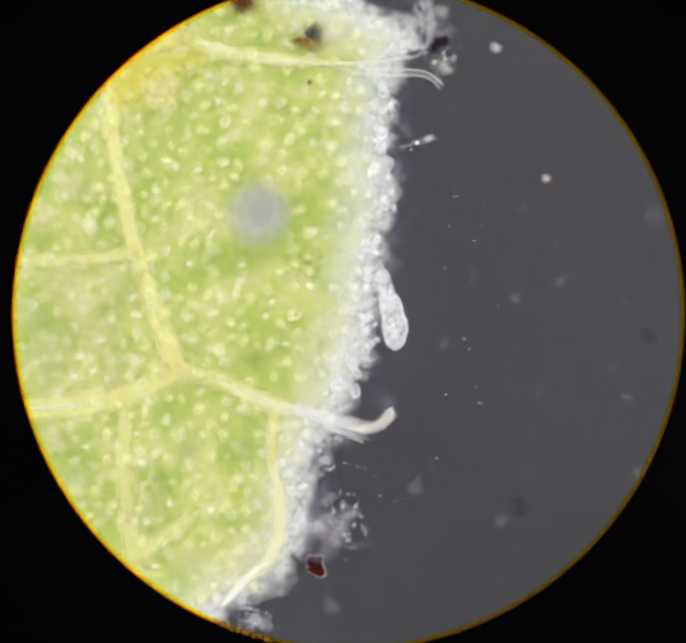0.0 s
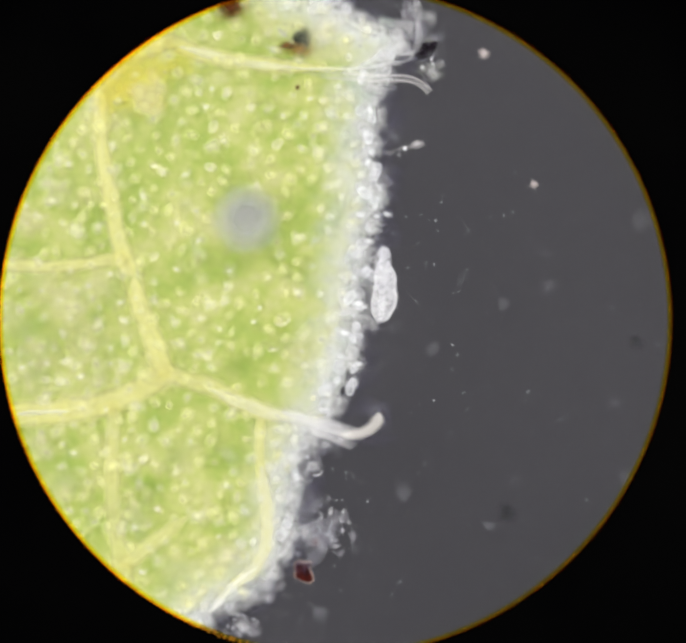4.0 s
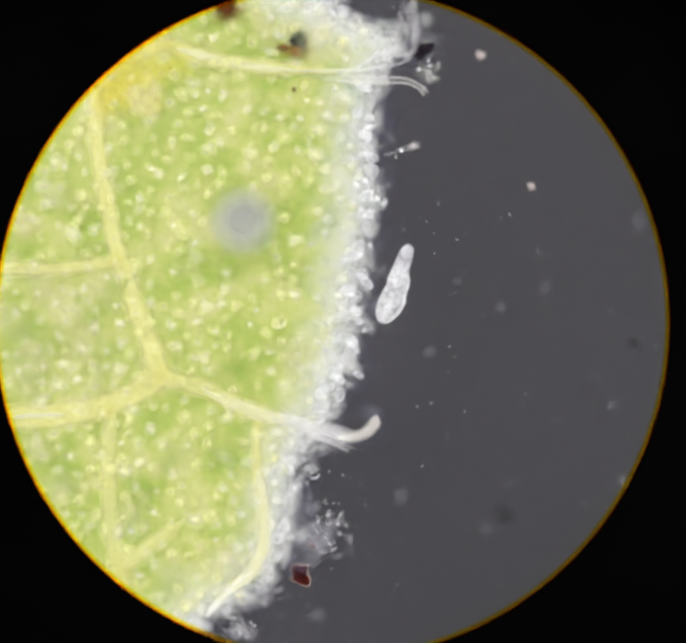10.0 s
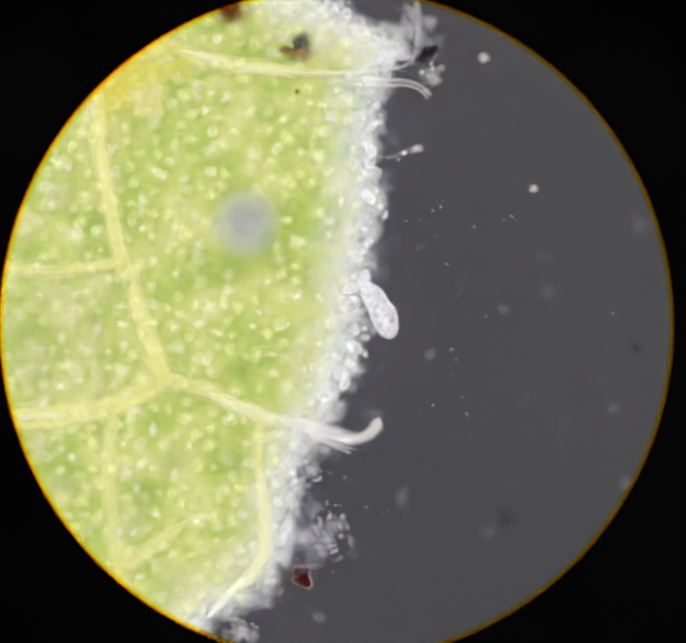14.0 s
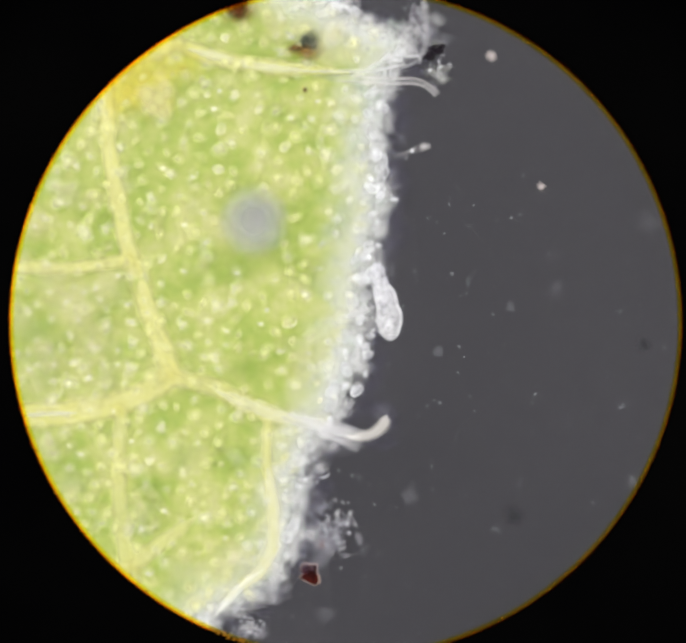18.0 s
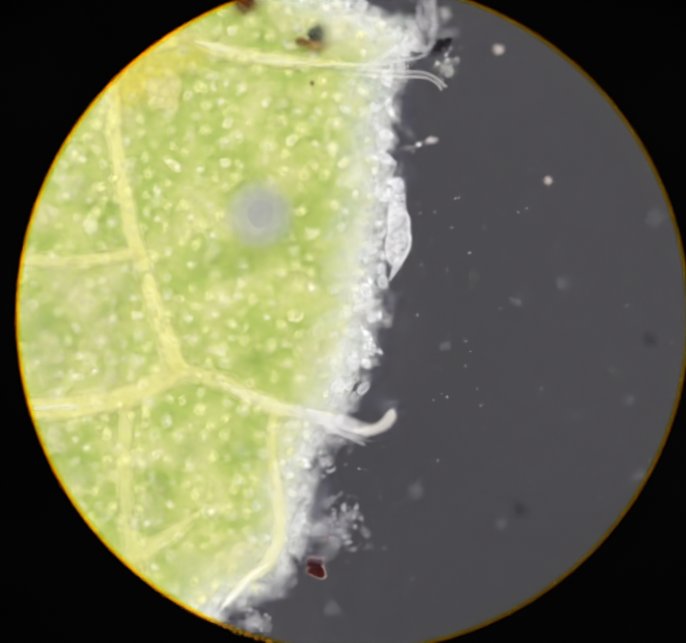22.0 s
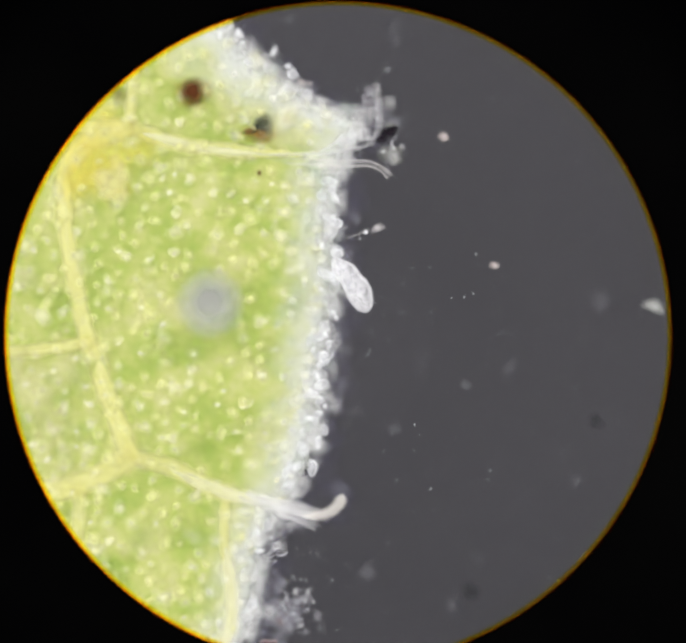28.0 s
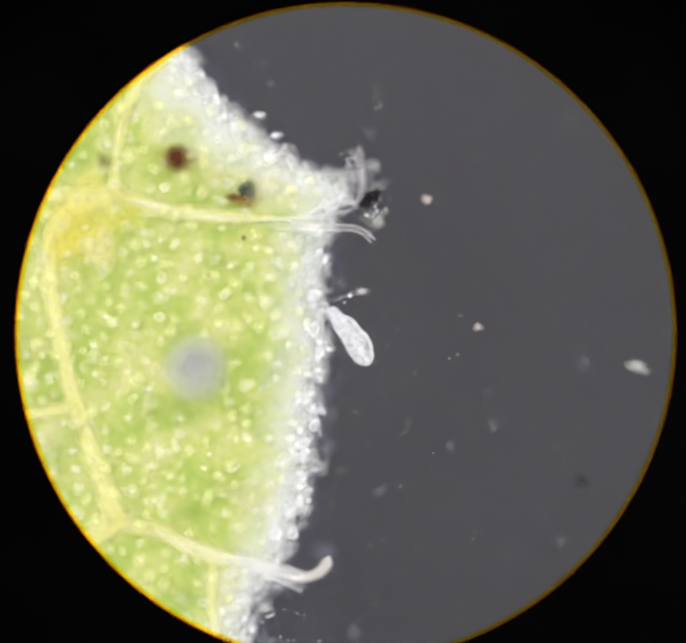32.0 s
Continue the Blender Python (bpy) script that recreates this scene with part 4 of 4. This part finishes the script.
    for cu, cv, su, sv, n in ((765, 1205, 46, 52, 80), (735, 1060, 18, 26, 18), (575, 1425, 34, 26, 36), (640, 1350, 24, 26, 22), (1020, 150, 22, 30, 30), (905, 400, 10, 22, 12), (982, 40, 8, 42, 22), (962, 44, 26, 34, 26), (780, 925, 22, 14, 14)):
        for _ in range(n):
            r, jelly_like = rnd.choice((1.2, 1.6, 2.0, 2.6, 3.4)), rnd.random() < 0.5
            ob = tagged(new("crumb", rnd.choice(soft if jelly_like else crumbs)), "murky grey crumb of torn leaf tissue on the slide" if jelly_like else "small pale crumb of torn leaf tissue on the slide", "crumb", "crumbs by the torn margin")
            k = rnd.uniform(3, 6) if jelly_like else 1.0
            ob.matrix_basis = put(cu + rnd.gauss(0, su * 0.6), cv + rnd.gauss(0, sv * 0.6), SLIDE + 0.6 * r + rnd.choice((0, 0, 12, 30)), r * k * rnd.uniform(0.8, 1.6), r * k, r, rnd.uniform(0, 180))


debris()


def grains():
    rnd = random.Random(8)
    g = [lump("grain", M_GRAIN, s, 0.3, 0.8, 1) for s in range(3)]
    res = []
    for i in range(150):
        u, v = rnd.uniform(880, 1560), rnd.uniform(-300, 1460)
        if i % 2:
            v = rnd.uniform(420, 1430)
            u = edge_u(v) + 30 + abs(rnd.gauss(0, 150))
        if u < edge_u(v) + 20:
            u = edge_u(v) + rnd.uniform(25, 260)
        r = rnd.choice((0.6, 0.7, 0.8, 0.9, 1.4))
        ob = tagged(new("grain", rnd.choice(g)), "tiny white grain in the water on the slide", "grain", "grains in the water")
        ob.matrix_basis = put(u, v, SLIDE + r, r, r, r)
        res.append(ob)
    return res


GRAINS = grains()


# ---- the living things ----
def ellipsoid(name, mat, segs=28, prof=None, ends=(1, 1), bend=0.0, uneven=0.0):
    """A body of half-length 1 along x; rad is the distance from the axis in plan; bend: how far its middle lies off the axis."""
    vv, ff, aa, rings = [], [], [], 22
    for i in range(rings + 1):
        x = -math.cos(math.pi * i / rings)
        w = math.sqrt(max(0.0, 1 - x * x)) if prof is None else prof(x)
        for k in range(segs):
            t = 2 * math.pi * k / segs
            q = w * (1 + uneven * noise.noise(Vector((x * 4, math.cos(t) * 1.2, 7.7))))
            vv.append((x, q * math.cos(t) - bend * (1 - x * x), q * math.sin(t)))
            aa.append(max(abs(math.cos(t)) if w > 0.02 else 1.0, abs(x) ** 3 * ends[x > 0]))
    for i in range(rings):
        for k in range(segs):
            a, b = i * segs + k, i * segs + (k + 1) % segs
            ff.append((a, a + segs, b + segs, b))
    return mesh(name, vv, ff, mat, {"rad": aa, "lx": [q[0] * 2.2 for q in vv], "ly": [q[1] for q in vv], "sx": [0.0] * len(vv), "sy": [q[1] for q in vv]})


def build_rotifer():
    rot = group_root("rotifer", W(890, 700, 26), "translucent whitish rotifer with an oval trunk at the leaf margin", "rotifer")
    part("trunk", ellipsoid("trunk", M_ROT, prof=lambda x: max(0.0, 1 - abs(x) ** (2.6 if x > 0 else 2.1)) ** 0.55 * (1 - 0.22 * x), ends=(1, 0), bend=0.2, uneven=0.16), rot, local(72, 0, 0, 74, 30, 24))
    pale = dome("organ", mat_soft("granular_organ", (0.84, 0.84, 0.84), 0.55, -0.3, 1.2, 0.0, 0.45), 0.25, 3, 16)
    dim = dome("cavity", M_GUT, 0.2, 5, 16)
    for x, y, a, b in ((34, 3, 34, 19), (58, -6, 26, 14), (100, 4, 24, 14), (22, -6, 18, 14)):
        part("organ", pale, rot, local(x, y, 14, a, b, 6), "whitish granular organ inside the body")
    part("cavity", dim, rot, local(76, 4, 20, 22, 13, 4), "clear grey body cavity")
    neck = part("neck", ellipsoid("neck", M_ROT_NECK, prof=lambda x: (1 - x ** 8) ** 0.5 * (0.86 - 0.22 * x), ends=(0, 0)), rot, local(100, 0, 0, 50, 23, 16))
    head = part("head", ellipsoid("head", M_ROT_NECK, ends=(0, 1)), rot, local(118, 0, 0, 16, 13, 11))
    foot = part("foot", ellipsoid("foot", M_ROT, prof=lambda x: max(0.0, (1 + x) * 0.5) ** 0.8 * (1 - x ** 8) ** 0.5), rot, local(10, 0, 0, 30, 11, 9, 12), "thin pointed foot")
    return rot, neck, head, foot


ROTIFER = build_rotifer()
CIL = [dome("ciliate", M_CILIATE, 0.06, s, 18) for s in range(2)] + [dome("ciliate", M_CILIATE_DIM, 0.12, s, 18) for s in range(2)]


def build_ciliates():
    rnd = random.Random(31)
    res = []
    for i in range(46):
        v = rnd.uniform(195, 945) if i < 36 else (rnd.uniform(1000, 1120) if i < 38 else rnd.uniform(-230, 30))
        ob = tagged(new("ciliate", rnd.choice(CIL)), "small clear oval ciliate swimming along the margin", "ciliate", "ciliates along the margin")
        a = rnd.uniform(7, 12.5)
        ob.matrix_basis = put(edge_u(v) + rnd.uniform(-34, 19), v, rnd.uniform(8, 30), a, a * rnd.uniform(1.35, 1.8), a, rnd.uniform(-60, 60))
        res.append(ob)
    return res


CILIATES = build_ciliates()

# ---- motion ----
# Rotifer: seconds, rear end x and y from the field centre, heading in degrees, length.
BODY = [
    (0, 106, -82, 100, 186), (0.5, 93, -50, 100, 154), (1, 97, -58, 93, 154), (1.5, 91, -49, 93, 157), (2, 120, -34, 95, 165),
    (2.5, 115, -33, 93, 189), (3, 107, -13, 86, 199), (3.5, 99, 1, 87, 183), (4.5, 97, -21, 87, 160), (5.5, 94, -38, 81, 128),
    (6, 112, -37, 91, 146), (6.5, 104, -45, 77, 166), (7, 97, -41, 77, 180), (7.5, 104, -40, 81, 185), (8, 98, -21, 69, 213),
    (8.5, 109, -2, 72, 191), (9, 104, -14, 70, 180), (9.3, 116, -24, 81, 171), (9.6, 109, -16, 78, 192), (9.9, 107, 0, 71, 186),
    (10.2, 106, -12, 67, 191), (10.4, 92, -29, 61, 195), (10.6, 85, -91, 81, 150), (10.8, 92, -82, 86, 150), (11, 112, -75, 102, 168),
    (11.5, 117, -59, 110, 155), (12, 117, -64, 107, 159), (12.5, 103, -75, 103, 160), (13, 101, -60, 102, 152), (13.5, 123, -34, 117, 151),
    (14, 126, -31, 118, 153), (14.5, 126, -32, 118, 152), (15.5, 118, 1, 106, 171), (16.5, 107, 35, 98, 198), (17, 110, 83, 87, 201),
    (17.3, 109, 83, 89, 205), (17.6, 121, -24, 102, 149), (18, 106, -42, 101, 179), (18.5, 104, 3, 101, 177), (19, 104, 11, 100, 196),
    (19.5, 108, 27, 101, 187), (20, 111, 58, 104, 171), (20.5, 109, 64, 102, 175), (21, 99, 78, 89, 169), (21.5, 86, 82, 84, 179),
    (22, 99, 114, 88, 199), (22.5, 105, 150, 87, 196), (23, 111, 170, 85, 205), (23.5, 129, 211, 90, 194), (24, 140, 247, 101, 213),
    (24.4, 135, 274, 99, 199), (24.8, 137, 273, 102, 210), (25.2, 127, 285, 100, 184), (25.5, 140, 281, 106, 190), (26.5, 157, 246, 111, 162),
    (27.5, 173, 207, 118, 138), (27.8, 150, 225, 107, 142), (28, 158, 207, 123, 133), (28.2, 151, 192, 116, 130), (28.6, 176, 220, 119, 159),
    (29, 174, 212, 117, 162), (29.5, 179, 212, 117, 156), (30, 190, 212, 121, 144), (30.5, 189, 212, 122, 144), (31, 190, 212, 122, 145),
    (31.5, 191, 211, 121, 146), (32, 196, 229, 124, 161)]
# Field stop: it stays over the camera's own axis, and its height follows the camera's; from 24 s on the stage is moved.
DRIFT = [(0, -1.0), (2, -2.0), (3, -2.4), (6, -1.3), (8, -1.5), (10, -2.0), (11, -1.0), (13, 0.0), (17, 1.0), (18, 1.5), (21, 1.5), (22, 2.0), (24, 0.0)]
STOP = [(r[0], r[1] + float(np.interp(r[0], *zip(*DRIFT))), r[2] - 1.4, r[5] * STOP_Z / HEIGHT + 4) for r in PATH if r[0] < 24]
STOP += [(24, 3.2, -0.5, 2196.0), (24.5, 4.8, 1.2, 2193.0), (25, 3.0, -3.9, 2263.4), (25.5, 0.1, -5.7, 2246.5), (27.5, 19.5, 34.5, 2233.0), (28, 88.9, 153.9, 2233.0), (28.5, 159.4, 287.1, 2212.5), (29, 147.6, 285.9, 2237.5), (29.5, 159.9, 308.1, 2232.1), (30, 161.6, 310.2, 2230.7), (30.5, 157.8, 312.5, 2230.8), (31, 158.1, 310.7, 2233.1), (31.5, 158.4, 311.2, 2234.0), (32, 143.3, 303.9, 2247.0)]


def plain(m):
    """A pose without its scale."""
    return Matrix.LocRotScale(m.translation, m.to_quaternion(), None)


def motions():
    walk(eyepiece, [(t, Matrix.Translation((x * U, y * U, z * U))) for t, x, y, z in STOP])
    # the added ring brings in the brief dark vignette from the lower right
    walk(eyecup, [(t, Matrix.Translation((-0.8 * k * U, 0.6 * k * U, -40 * U))) for t, k in ((0, 0), (24.3, 0), (24.5, 260), (24.7, 300), (24.9, 235), (25.0, 250), (25.2, 300), (25.3, 280), (25.4, 130), (25.5, 0), (32, 0))])
    rot, neck, head, foot = ROTIFER
    walk(rot, [(t, Matrix.Translation((x * U, y * U, 26 * U)) @ pose(0, 0, 0, 0, 0, a)) for t, x, y, a, n in BODY])
    walk(neck, [(t, Matrix.Translation((max(n - 50, 60) * U, 0, 0))) for t, x, y, a, n in BODY])
    walk(head, [(t, Matrix.Translation((max(n - 15, 88) * U, 0, 0))) for t, x, y, a, n in BODY])
    walk(foot, [(t, Matrix.Translation((q * U, 0, 0)) @ pose(0, 0, 0, 0, 0, a)) for t, q, a in
                ((0, 28, 0), (20.4, 28, 0), (21.2, 2, -16), (22, -12, -24), (25.5, -14, -26), (26.6, 28, 0), (32, 28, 0))])
    rnd = random.Random(77)
    for ob in CILIATES:
        m = plain(ob.matrix_basis)
        x0, y0 = m.translation.x, m.translation.y
        rows, t, turn = [], 0.0, m.to_euler().z
        while t < 32.0:
            rows.append((t, Matrix.LocRotScale((x0 + rnd.uniform(-12, 14) * U, y0 + rnd.uniform(-34, 34) * U, m.translation.z), Euler((0, 0, turn)), None)))
            turn += rnd.uniform(-0.7, 0.7)
            t += rnd.uniform(0.6, 1.5)
        rows.append((32.0, rows[-1][1]))
        walk(ob, rows)
    for ob in GRAINS[1::5]:
        m = plain(ob.matrix_basis)
        a, w, r = rnd.uniform(0, 6.28), rnd.choice((-1, 1)) * rnd.uniform(0.15, 0.4), rnd.uniform(20, 80)
        walk(ob, [(t, Matrix.Translation(((math.cos(a + w * t) - math.cos(a)) * r * U, (math.sin(a + w * t) - math.sin(a)) * r * U, 0)) @ m) for t in range(0, 33, 2)])


motions()
